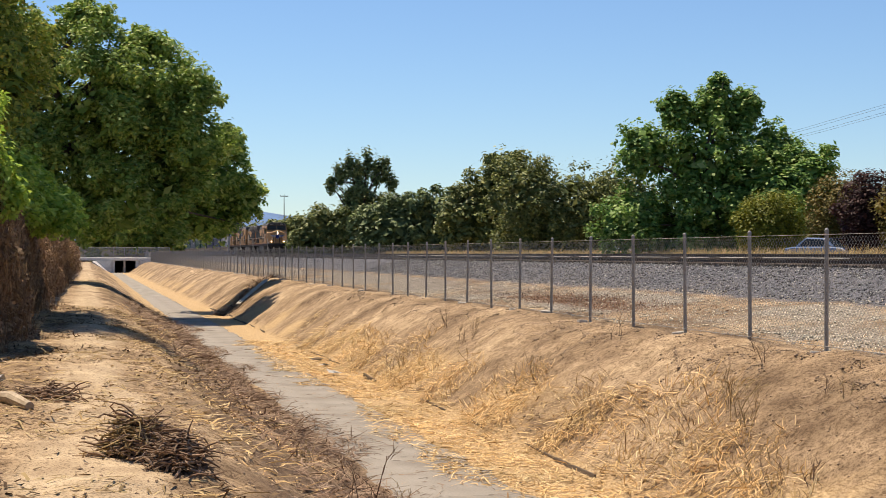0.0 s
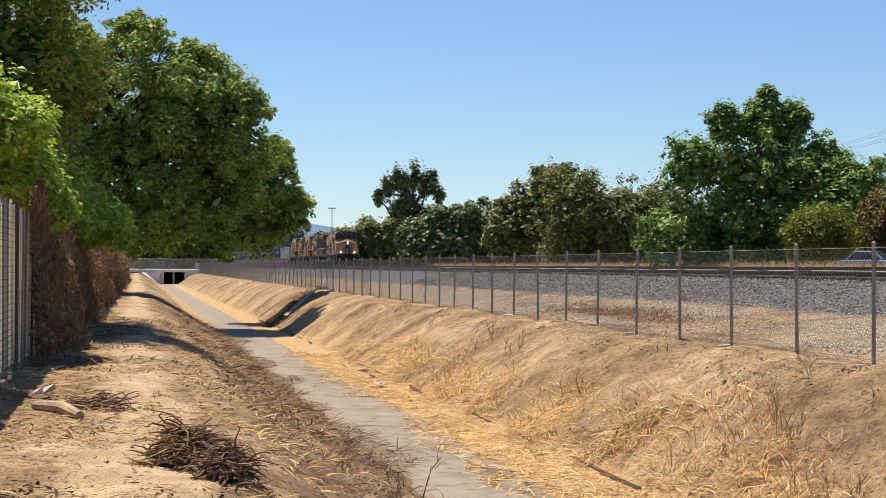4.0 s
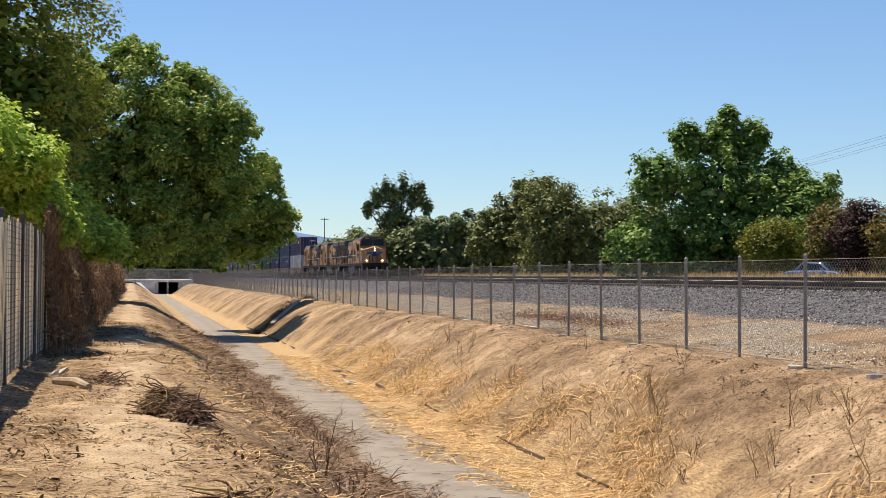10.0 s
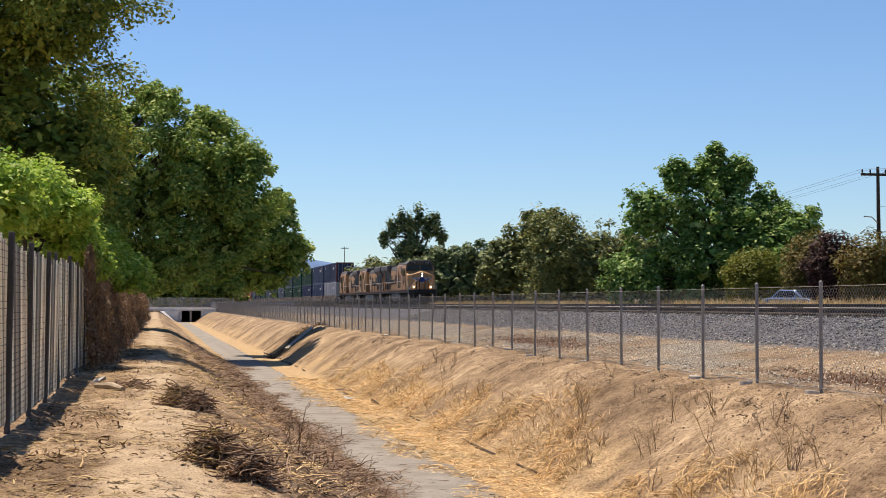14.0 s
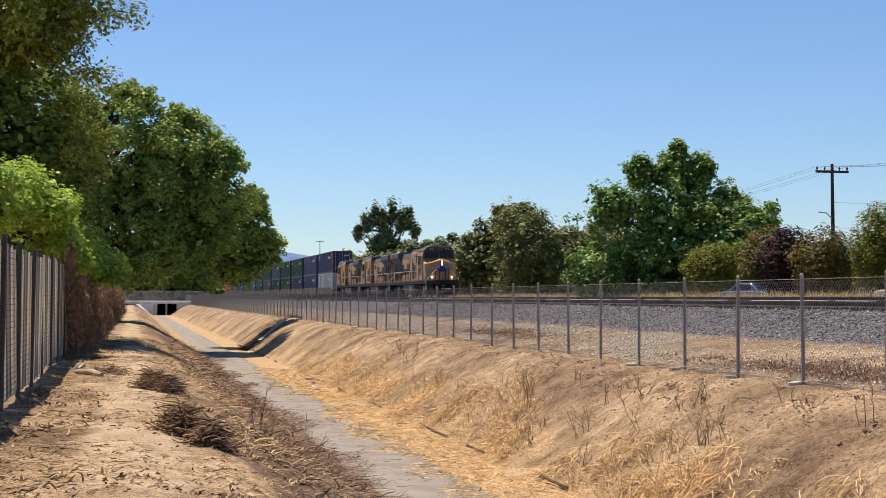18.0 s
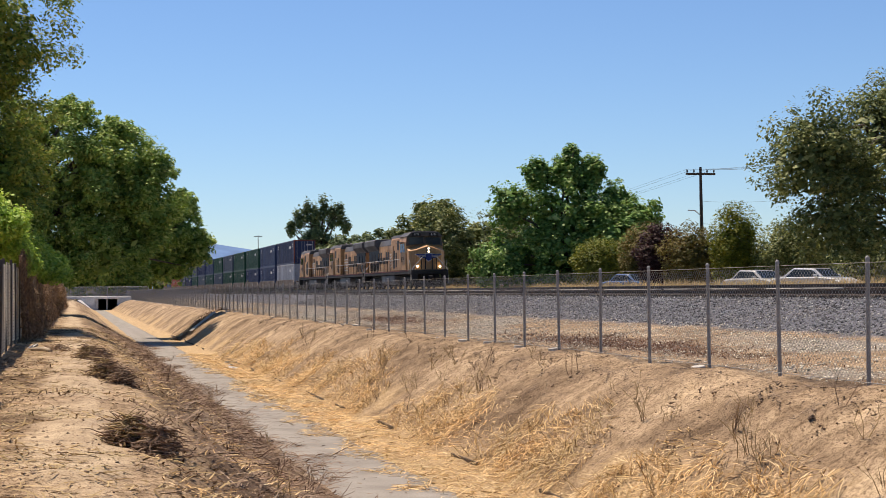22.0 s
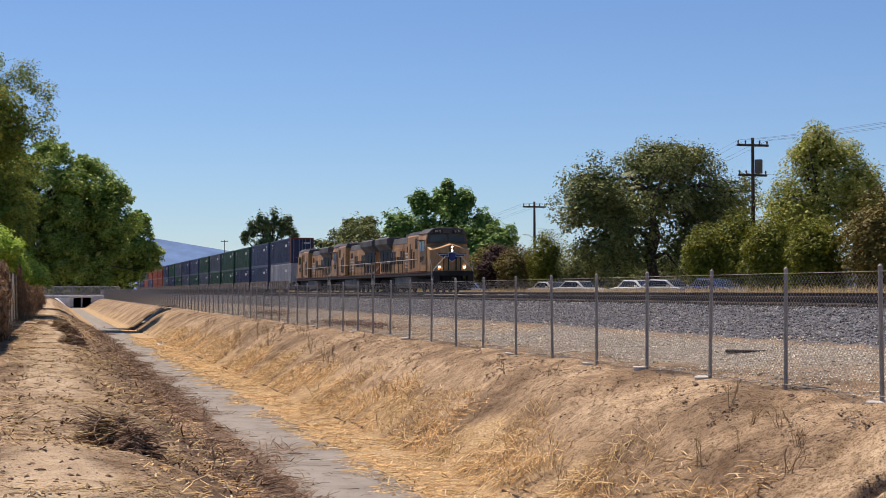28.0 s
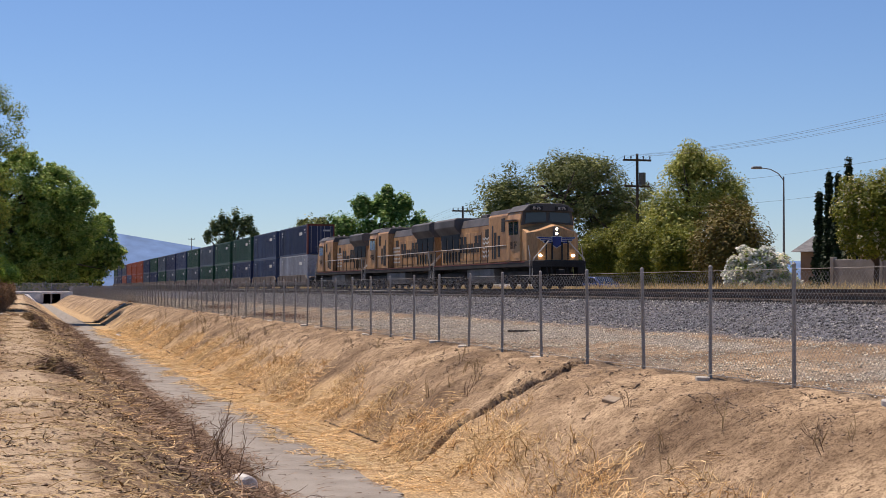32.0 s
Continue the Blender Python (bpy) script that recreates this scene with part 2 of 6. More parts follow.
class Geo:
    """Vertices and faces of one mesh."""

    def __init__(self):
        self.v, self.f = [], []

    def add(self, vs, fs):
        k = len(self.v)
        self.v += [tuple(p) for p in vs]
        self.f += [tuple(i + k for i in f) for f in fs]
        return self

    def box(self, x0, x1, y0, y1, z0, z1, m=None):
        vs = [Vector((x, y, z)) for z in (z0, z1) for y in (y0, y1) for x in (x0, x1)]
        if m:
            vs = [m @ p for p in vs]
        return self.add(vs, [(0, 2, 3, 1), (4, 5, 7, 6), (0, 1, 5, 4), (2, 6, 7, 3), (0, 4, 6, 2), (1, 3, 7, 5)])

    def prism(self, outline, axis, lo, hi, m=None):
        """A closed outline swept along an axis; the outline gives the two other coordinates in order."""
        k = len(outline)
        put = {"x": lambda p, s: (s, p[0], p[1]), "y": lambda p, s: (p[0], s, p[1]), "z": lambda p, s: (p[0], p[1], s)}[axis]
        vs = [Vector(put(p, s)) for s in (lo, hi) for p in outline]
        if m:
            vs = [m @ p for p in vs]
        return self.add(vs, [tuple(range(k))[::-1], tuple(range(k, 2 * k))] + [(i, (i + 1) % k, k + (i + 1) % k, k + i) for i in range(k)])

    def tube(self, pts, radii, sides=6, caps=True):
        pts = [Vector(p) for p in pts]
        if isinstance(radii, (int, float)):
            radii = [radii] * len(pts)
        vs, fs = [], []
        for i, p in enumerate(pts):
            d = (pts[min(i + 1, len(pts) - 1)] - pts[max(i - 1, 0)]).normalized()
            u = d.cross(Vector((0.13, 0.31, 0.94)) if abs(d.z) < 0.9 else Vector((1, 0, 0))).normalized()
            w = d.cross(u)
            vs += [p + (u * math.cos(6.28318 * k / sides) + w * math.sin(6.28318 * k / sides)) * radii[i] for k in range(sides)]
        for i in range(len(pts) - 1):
            fs += [(i * sides + k, i * sides + (k + 1) % sides, (i + 1) * sides + (k + 1) % sides, (i + 1) * sides + k) for k in range(sides)]
        if caps:
            fs += [tuple(range(sides))[::-1], tuple(range((len(pts) - 1) * sides, len(pts) * sides))]
        return self.add(vs, fs)

    def wheel(self, x0, x1, y, z, r, sides=20):
        return self.tube([(x0, y, z), (x1, y, z)], r, sides)

    def mesh(self, name, bevel=0.0):
        me = bpy.data.meshes.new(name)
        me.from_pydata(self.v, [], self.f)
        bm = bmesh.new()
        bm.from_mesh(me)
        bmesh.ops.recalc_face_normals(bm, faces=bm.faces)
        if bevel:
            sharp = [e for e in bm.edges if len(e.link_faces) == 2 and e.calc_face_angle(0) > 0.5]
            bmesh.ops.bevel(bm, geom=sharp, offset=bevel, segments=1, affect="EDGES", clamp_overlap=True)
        bm.to_mesh(me)
        bm.free()
        return me


def raw_mesh(name, verts, quads):
    """A mesh from arrays: verts (n, 3), faces all with the same number of corners."""
    me = bpy.data.meshes.new(name)
    verts, quads = np.asarray(verts, np.float32), np.asarray(quads, np.int32)
    nf, k = quads.shape
    me.vertices.add(len(verts))
    me.vertices.foreach_set("co", verts.ravel())
    me.loops.add(nf * k)
    me.loops.foreach_set("vertex_index", quads.ravel())
    me.polygons.add(nf)
    me.polygons.foreach_set("loop_start", np.arange(0, nf * k, k, dtype=np.int32))
    me.update(calc_edges=True)
    return me


def put(name, data, material, parent=None, label="", m=None):
    if isinstance(data, Geo):
        data = data.mesh(name)
    if material and not data.materials:
        data.materials.append(material)
    ob = new(name, data)
    if parent:
        ob.parent = parent
    if m:
        ob.matrix_basis = m
    return tagged(ob, label)


def part(name, geo, material, parent, label="", bevel=0.0, smooth=False):
    me = geo.mesh(name, bevel) if isinstance(geo, Geo) else geo
    if smooth:
        for f in me.polygons:
            f.use_smooth = True
    return put(name, me, material, parent, label)


def thing(name, label, category, m=None, group="", kind=""):
    ob = tagged(new(name), label, category, group, kind)
    if m:
        ob.matrix_basis = m
    return ob


def lattice(seed, size=64):
    return np.random.default_rng(seed).random((size, size))


def smooth_noise(x, y, scale, seed):
    """Value noise of arrays x, y, between -1 and 1; scale in metres."""
    g = lattice(seed)
    u, v = np.asarray(x) / scale, np.asarray(y) / scale
    i, j = np.floor(u).astype(int), np.floor(v).astype(int)
    fu, fv = u - i, v - j
    fu, fv = fu * fu * (3 - 2 * fu), fv * fv * (3 - 2 * fv)
    n = len(g)
    p, q, r, s = g[i % n, j % n], g[(i + 1) % n, j % n], g[i % n, (j + 1) % n], g[(i + 1) % n, (j + 1) % n]
    return 2 * ((p * (1 - fu) + q * fu) * (1 - fv) + (r * (1 - fu) + s * fu) * fv) - 1


# ---- the lie of the land ----
PROFILE_X = [-600, -40, -6, -1.6, 0.2, 0.9, 1.6, 3.4, 4.3, 4.6, 7.7, 8.0, 9.6, 10.6, 11.3, 11.8, 14, 17.0, 19.4, 20.0, 24.4, 25.4, 30.2, 31.4, 33.4, 35.0, 60, 600]
PROFILE_Z = [0.4, 0.3, 0.1, 0.02, 0.0, -0.1, -0.42, -1.52, -1.93, -2.0, -2.0, -1.86, -0.72, -0.2, -0.03, 0.0, 0.1, 0.42, 1.08, 1.2, 1.2, 1.36, 1.38, 1.1, 1.4, 1.0, 1.1, 2.0]


def crack_line(x):
    """Where the small washed-out crack runs down the bank, as y over x."""
    return -19.4 + 0.2 * np.sin((x - 8) * 1.9) + 0.07 * np.sin(x * 7.3) + 0.9 * np.clip(x - 11, 0, 1)


def gully_line(x):
    """Where the deep side gully runs down the bank, as y over x."""
    return 113.0 + 2.4 * (x - 8.0) + 0.3 * np.sin(x * 2.2)


def height(x, y):
    x, y = np.asarray(x, float), np.asarray(y, float)
    wob = 0.12 * smooth_noise(y * 0 + 3.3, y, 6.0, 5) * ((x > 0.3) & (x < 4.5)) + 0.1 * smooth_noise(y * 0 + 9.1, y, 5.0, 6) * ((x > 7.6) & (x < 11.4))
    z = np.interp(x + wob, PROFILE_X, PROFILE_Z)
    bank = ((x > -4) & (x < 4.5)) | ((x > 7.8) & (x < 13))
    z = z + np.where(bank, 0.05 * smooth_noise(x, y, 1.9, 1) + 0.045 * smooth_noise(x, y, 0.62, 2) + 0.03 * smooth_noise(x, y, 0.3, 3), 0.012 * smooth_noise(x, y, 0.6, 4))
    z = z + np.where((x > 12) & (x < 19), 0.05 * smooth_noise(x, y, 2.6, 7), 0)
    rill = np.abs(smooth_noise(x * 0.5 + y * 0.16, y - x * 0.45, 0.62, 14))
    z = z - 0.15 * np.clip(1 - rill / 0.16, 0, 1) * np.clip((x - 9.4) / 0.8, 0, 1) * np.clip((11.55 - x) / 0.3, 0, 1) * (smooth_noise(x, y, 5.0, 15) > -0.25)
    # the narrow crack washed out of the bank
    gap = np.clip(1 - np.abs(y - crack_line(x)) / 0.15, 0, 1) * ((x > 8.0) & (x < 11.95)) * (0.75 + 0.25 * smooth_noise(x, y, 0.4, 8))
    z = z - 0.8 * np.minimum(1, gap * 2.2)
    # a raised lip on its far side
    z = z + 0.06 * np.exp(-((y - crack_line(x) - 0.24) / 0.13) ** 2) * ((x > 8.3) & (x < 11.9))
    # the side gully that runs down the bank at the bend
    g = np.clip(1 - np.abs(y - gully_line(x)) / 0.95, 0, 1) * np.clip((x - 7.6) / 0.3, 0, 1) * np.clip((11.7 - x) / 0.3, 0, 1)
    return z - 0.75 * np.minimum(1, g * 2.0)


def h(x, y):
    return float(height(np.array([x]), np.array([y]))[0])


def band(x, lo, hi, soft):
    return np.clip((x - lo) / soft + 0.5, 0, 1) * np.clip((hi - x) / soft + 0.5, 0, 1)


def make_ground():
    xs = np.concatenate([[-600, -300, -120, -60, -30, -16, -9, -6, -4.4, -3.3], np.arange(-2.6, 12.3, 0.14), np.arange(12.4, 20.6, 0.3), np.arange(21, 40, 0.8), [42, 46, 52, 60, 80, 120, 250, 600]])
    ys = np.concatenate([np.arange(-120, -44, 2.0), np.arange(-44, -21.4, 0.2), np.arange(-21.4, -17.4, 0.045), np.arange(-17.4, 62, 0.17), np.arange(62, 108, 0.42), np.arange(108, 126, 0.24), np.arange(126, 380, 1.2), np.geomspace(382, 4600, 34)])
    X, Y = np.meshgrid(xs, ys)
    Z = height(X, Y)
    nx, ny = len(xs), len(ys)
    i = np.arange(nx * ny).reshape(ny, nx)
    quads = np.stack([i[:-1, :-1], i[:-1, 1:], i[1:, 1:], i[1:, :-1]], -1).reshape(-1, 4)
    me = raw_mesh("ground", np.stack([X, Y, Z], -1).reshape(-1, 3), quads)
    clump = smooth_noise(X, Y, 2.8, 21)
    covers = {
        "straw": 0.04 * band(X, 7.8, 10.8, 1) + np.maximum(band(X, 6.1, 8.0, 0.8) * 0.9, band(X, 7.6, 9.3, 1.2) * (0.4 + 0.5 * clump)) + band(X, 0.9, 3.0, 0.9) * 0.45 * (0.4 + clump) + band(X, 3.0, 5.2, 0.6) * (Y > 60) * 0.8,
        "trodden": band(X, -0.45, 0.6, 0.6) * (0.75 + 0.35 * clump),
        "litter": band(X, 1.3, 4.6, 0.9) * (0.74 + 0.4 * clump) * (Y < 100) + band(X, -1.6, 0.2, 0.8) * (Y < 16) * 0.14 * (0.6 + clump),
        "gravel": band(X, 12.6, 16.7, 1.2) * (0.66 + 0.6 * smooth_noise(X * 0.8, Y * 0.3, 1.6, 22)),
        "weeds": np.clip(1.5 - np.hypot((X - 13.7) / 1.0, (Y - 34.5) / 6.5), 0, 1) + np.clip(1.4 - np.hypot((X - 14.5) / 1.2, (Y - 67) / 8.0), 0, 1) * 0.9,
        "ballast": band(X, 17.0, 31.2, 0.9),
        "grass": band(X, 32.0, 46.0, 1.5) * 0.95,
        "cement": band(X, 4.5, 6.5, 0.5) * (Y > 95) * (Y < 320) * 0.8 + band(X, 47, 56, 1.0),
    }
    for name, v in covers.items():
        at = me.attributes.new(name, "FLOAT", "POINT")
        at.data.foreach_set("value", np.clip(v, 0, 1).astype(np.float32).ravel())
    for f in me.polygons:
        f.use_smooth = True
    ob = put("ground", me, SOIL)
    return tagged(ob, "dry brown soil with straw, gravel and a ditch running along it", "ground", kind="structure")


make_ground()


def make_ridge():
    """Hills far off, blue with painted haze."""
    g = np.linspace(-0.6, 1.1, 130)
    top = 146 + 16 * smooth_noise(g * 100, g * 0, 22, 31) + 8 * smooth_noise(g * 100, g * 0, 7, 32)
    top *= np.interp(g, [-0.6, -0.05, 0.06, 0.13, 0.3, 1.1], [0.8, 1.0, 1.02, 0.72, 0.6, 0.6])
    vs, qs = [], []
    for a, t in zip(g, top):
        for r, z in ((3900, -20), (4300, t), (4700, -20)):
            vs.append((r * math.sin(a), r * math.cos(a), z))
    for i in range(len(g) - 1):
        for k in (0, 1):
            qs.append((i * 3 + k, i * 3 + 3 + k, i * 3 + 4 + k, i * 3 + 1 + k))
    # the blue of distance haze is put into the hill colour
    m = worn("painted_haze_hillside", (0.1, 0.18, 0.34), (0.13, 0.22, 0.4), 0.004, 1.0, 0, 0.02, 0.0)
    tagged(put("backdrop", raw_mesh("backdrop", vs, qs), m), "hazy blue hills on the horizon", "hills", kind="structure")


make_ridge()

# ---- foliage ----


def leaf_mesh(name, pos, out, size, seed, aspect=1.9, droop=0.0):
    """Rhombic leaves at pos, facing roughly outwards."""
    r = np.random.default_rng(seed)
    n = len(pos)
    nor = out * 0.8 + r.normal(0, 0.5, (n, 3)) + np.array([0, 0, 1.05])
    nor /= np.linalg.norm(nor, axis=1)[:, None] + 1e-9
    u = np.cross(nor, r.normal(0, 1, (n, 3)) + np.array([0, 0, -droop]))
    u /= np.linalg.norm(u, axis=1)[:, None] + 1e-9
    w = np.cross(nor, u)
    s = (np.asarray(size) * r.uniform(0.55, 1.35, n))[:, None]
    vs = np.stack([pos - u * s * aspect / 2, pos + w * s / 2 + nor * s * 0.12, pos + u * s * aspect / 2, pos - w * s / 2 + nor * s * 0.12], 1)
    return raw_mesh(name, vs.reshape(-1, 3), np.arange(4 * n).reshape(-1, 4))


def cloud(centres, radii, n, seed, shell=0.5):
    """n points in balls, mostly near their skins, with the way outwards."""
    r = np.random.default_rng(seed)
    w = radii ** 2
    k = r.choice(len(centres), n, p=w / w.sum())
    d = r.normal(0, 1, (n, 3))
    d /= np.linalg.norm(d, axis=1)[:, None]
    rad = radii[k] * (shell + (1 - shell) * r.random(n) ** 0.6) * (1 + 0.07 * r.normal(0, 1, n) + 0.22 * (r.random(n) < 0.08))
    return centres[k] + d * rad[:, None] * np.array([1, 1, 0.85]), d


def clumps(centre, half, n, seed, size=0.26, low=-0.8):
    """Centres and radii of leaf clumps spread unevenly through an ellipsoid."""
    r = np.random.default_rng(seed)
    c, half = np.array(centre, float), np.array(half, float)
    d = r.normal(0, 1, (n * 3, 3))
    d /= np.linalg.norm(d, axis=1)[:, None]
    d = d[d[:, 2] > low][:n]
    rad = r.uniform(0.35, 1.1, len(d)) ** 0.7
    pos = c + d * half * rad[:, None] * (1 - size * 0.6)
    return pos, half.mean() * size * r.uniform(0.45, 1.45, len(d))


def limbs(base, top, centres, radius, seed, count=9):
    """Trunk and limbs of a tree as one mesh."""
    r = np.random.default_rng(seed)
    g = Geo()
    base, top = Vector(base), Vector(top)
    pts = [base.lerp(top, k / 5) + Vector((*r.normal(0, radius * 0.5, 2), 0)) * (k > 0) for k in range(6)]
    g.tube(pts, [radius * (1.25 if k == 0 else 1 - 0.13 * k) for k in range(6)], 9)
    for k in r.choice(len(centres), min(count, len(centres)), replace=False):
        end = Vector(centres[k])
        start = pts[int(r.integers(2, 6))]
        bend = start.lerp(end, 0.5) + Vector((*r.normal(0, radius, 2), radius * 1.5))
        g.tube([start, start.lerp(bend, 0.6), bend, end], [radius * 0.5, radius * 0.36, radius * 0.25, radius * 0.07], 6)
    return g


def tree(name, label, x, y, blobs, leaf, n, size, trunk=0.25, seed=1, shell=0.45, trunk_top=None, bits=60, category="tree", extra=None, aspect=1.9, clump=0.17, fill=0.07, core=0.16):
    """A tree: trunk with limbs, and a crown of many leaves in clumps. blobs: (dx, dy, z, rx, ry, rz)."""
    z0 = h(x, y) - 0.05
    ob = thing(name, label, category, pose(x, y, z0))
    cs, rs = [], []
    for i, (dx, dy, z, rx, ry, rz) in enumerate(blobs):
        c, r = clumps((dx, dy, z), (rx, ry, rz), bits, seed * 50 + i, clump)
        cs.append(c), rs.append(r)
    cs, rs = np.concatenate(cs), np.concatenate(rs)
    top = trunk_top or (0, 0, blobs[0][2])
    part("trunk", limbs((0, 0, 0), top, cs, trunk, seed, 14), BARK, ob, smooth=True)
    p, d = cloud(cs, rs, int(n * (1 - fill)), seed + 7, shell)
    fc = np.array([b[:3] for b in blobs], float)
    fr = np.array([b[3:] for b in blobs], float)
    g = np.random.default_rng(seed + 3)
    k = g.integers(0, len(fc), n - len(p))
    w = g.normal(0, 1, (len(k), 3))
    w /= np.linalg.norm(w, axis=1)[:, None]
    p = np.concatenate([p, fc[k] + w * fr[k] * (g.uniform(0.5, 0.98, len(k)) ** 0.5)[:, None]])
    d = np.concatenate([d, w])
    # larger shaded leaves inside the crown
    m = int(n * core)
    k = g.integers(0, len(fc), m)
    w = g.normal(0, 1, (m, 3))
    w /= np.linalg.norm(w, axis=1)[:, None]
    big = np.concatenate([np.full(len(p), size), np.full(m, size * 2.3)])
    p = np.concatenate([p, fc[k] + w * fr[k] * (0.66 * g.random(m) ** 0.4)[:, None]])
    d = np.concatenate([d, w])
    keep = p[:, 2] > 0.15
    part("crown", leaf_mesh("crown", p[keep], d[keep], big[keep], seed + 9, aspect), leaf, ob)
    if extra:
        mtl, count, big, lab = extra
        p, d = cloud(cs, rs * 1.06, count, seed + 17, 0.9)
        part("blossom", leaf_mesh("blossom", p, d, big, seed + 19, 1.1), mtl, ob, lab)
    return ob


# ---- trees beside the path ----
tree("shade_tree", "tall leafy green elm leaning over the path and the ditch", -5.9, 108, [(7.0, 0, 9.2, 5.5, 5, 5.4), (9.2, 0, 9.6, 3.6, 4.5, 3.9), (11.0, 0, 7.6, 3.2, 4, 3.6), (13.2, 9.5, 6.3, 2.7, 3.5, 2.9), (15.2, 10.5, 5.1, 1.8, 2.5, 2.2), (13.0, 10.5, 3.7, 2.9, 3, 2.1), (8.0, 0, 4.6, 5, 4, 3.0), (-1.5, 1, 11.5, 6.5, 5, 5.2), (6.0, 0, 14.0, 2.0, 2.5, 1.4), (9.0, 0, 12.8, 1.6, 2, 1.3), (11.8, 0, 10.4, 1.4, 2, 1.2), (14.2, 9, 8.4, 1.3, 1.6, 1.1), (3.0, 0, 12.6, 3.0, 3, 2.6), (3.5, 0, 6.8, 4.4, 4, 4.4)],
     LEAF_ELM, 105000, 0.155, 0.5, 3, trunk_top=(2.1, 0, 8.0), core=0.12, bits=95, clump=0.15, fill=0.02, shell=0.3)
tree("shade_tree", "tall dark green tree behind the path's fence", -6.6, 64, [(1.4, 0, 8.0, 5.2, 5.0, 5.0), (2.3, -2, 12.0, 4.8, 4.0, 4.2), (-3.4, 0, 11.5, 5.5, 5, 5.6), (3.6, 0, 6.2, 2.6, 4, 2.8), (0.5, 0, 14.0, 4.4, 4, 3.0), (-2, 0, 5, 5, 4, 4)],
     LEAF_DARK, 120000, 0.104, 0.4, 4, trunk_top=(0.5, 0, 7.0), core=0.2, aspect=1.5, clump=0.17, bits=80, fill=0.015, shell=0.25)
tree("shade_tree", "dense dark green trees beyond the footbridge", -10, 126, [(0, 0, 5, 5, 6, 5)], LEAF_DARK, 12000, 0.3, 0.35, 5)
tree("shade_tree", "dense dark green tree beyond the footbridge", 2, 345, [(0, 0, 8, 12, 6, 8), (10, 4, 6, 9, 5, 5.5), (-12, 4, 8, 10, 5, 7)], LEAF_DARK, 14000, 0.6, 0.5, 6)
tree("vine_bush", "bright yellow-green vine spilling over the fence", -3.0, 48, [(0.5, 0, 4.0, 1.2, 2.0, 1.1), (1.1, 1.2, 3.2, 0.85, 1.6, 0.85), (-0.6, -3, 3.9, 1.5, 2.2, 1.2), (1.6, 1.5, 2.6, 0.5, 1.2, 0.5)],
     LEAF_VINE, 20000, 0.095, 0.1, 7, category="bush", aspect=1.25, clump=0.3, bits=26)
tree("vine_bush", "green leafy shrub hanging over the fence", -2.7, 58, [(0.9, 0, 3.0, 1.0, 2.6, 0.95), (1.9, 3, 2.6, 0.75, 2.4, 0.75)], LEAF_VINE, 14000, 0.095, 0.1, 8, category="bush", aspect=1.3, clump=0.3, bits=26)

# ---- trees across the railway ----
tree("sycamore_tree", "broad green sycamore with loose upright tips", 37.0, 110.5, [(0.0, 0, 3.52, 5.76, 5, 3.59), (0.25, 0, 6.65, 4.56, 4, 3.19), (-4.12, 0, 6.84, 2.04, 2, 2.39), (4.25, 0, 6.84, 1.92, 2, 2.3), (-2.0, 0, 9.38, 1.2, 1.3, 1.69), (2.5, 0, 9.58, 1.2, 1.3, 1.8), (0.38, 0, 9.38, 2.28, 1.6, 1.6), (0.75, 0, 10.75, 0.84, 1, 1.2), (-5.0, 0, 2.54, 2.4, 3, 2.39), (5.0, 0, 2.93, 2.28, 3, 2.39), (0.0, 0, 1.37, 7.2, 4, 1.69)],
     LEAF_SYC, 46000, 0.19, 0.35, 11, 0.05, aspect=1.3, clump=0.2, bits=44)
for k, (X, Y, bl, lab) in enumerate([
        (41.5, 107.9, [(-1.5, 0, 3.6, 3.4, 4, 3.6), (0.6, 0, 4.9, 2.4, 3, 2.8), (-1, 0, 1.8, 4, 4, 2)], "green sycamore crown behind the shrubs"),
        (40.0, 148.7, [(0, 0, 4.4, 5.2, 5, 4.8), (-3.4, 0, 5.6, 3.4, 4, 3.8), (4.6, 0, 5.0, 4.4, 4, 4.6), (0, 0, 2, 7, 4, 2.6)], "dense grey-green oak beside the railway"),
        (41.0, 172.9, [(0, 0, 6.4, 3.8, 5, 5.6), (-3.2, 0, 4.4, 3.6, 4, 4.2), (3.4, 0, 4.6, 3.6, 4, 4.4), (0, 0, 2, 6.5, 4, 2.6)], "dense grey-green oak beside the railway"),
        (40.5, 197.2, [(0, 0, 4.4, 6.5, 5, 4.2), (-6, 0, 3.6, 5.5, 5, 3.5), (-2, 0, 2, 10, 4, 2.4)], "dense olive-green oak beside the railway"),
        (39.7, 233.5, [(0, 0, 4.8, 7, 5, 4.6), (-7, 0, 4.0, 6, 5, 3.8), (-3, 0, 2.2, 11, 4, 2.6)], "dense grey-green oak far along the railway"),
        (41.7, 312.7, [(0, 0, 4.5, 9, 6, 4.4), (-8, 0, 3.6, 7, 5, 3.4), (-3, 0, 2.2, 13, 4, 2.6)], "dense grey-green oak far along the railway")]):
    tree("oak_tree", lab, X, Y, bl, LEAF_SYC if k == 0 else (LEAF_GUM if k == 3 else LEAF_OAK), 26000, 0.17 + 0.0006 * Y * (k > 1), 0.3, 20 + k, 0.4)
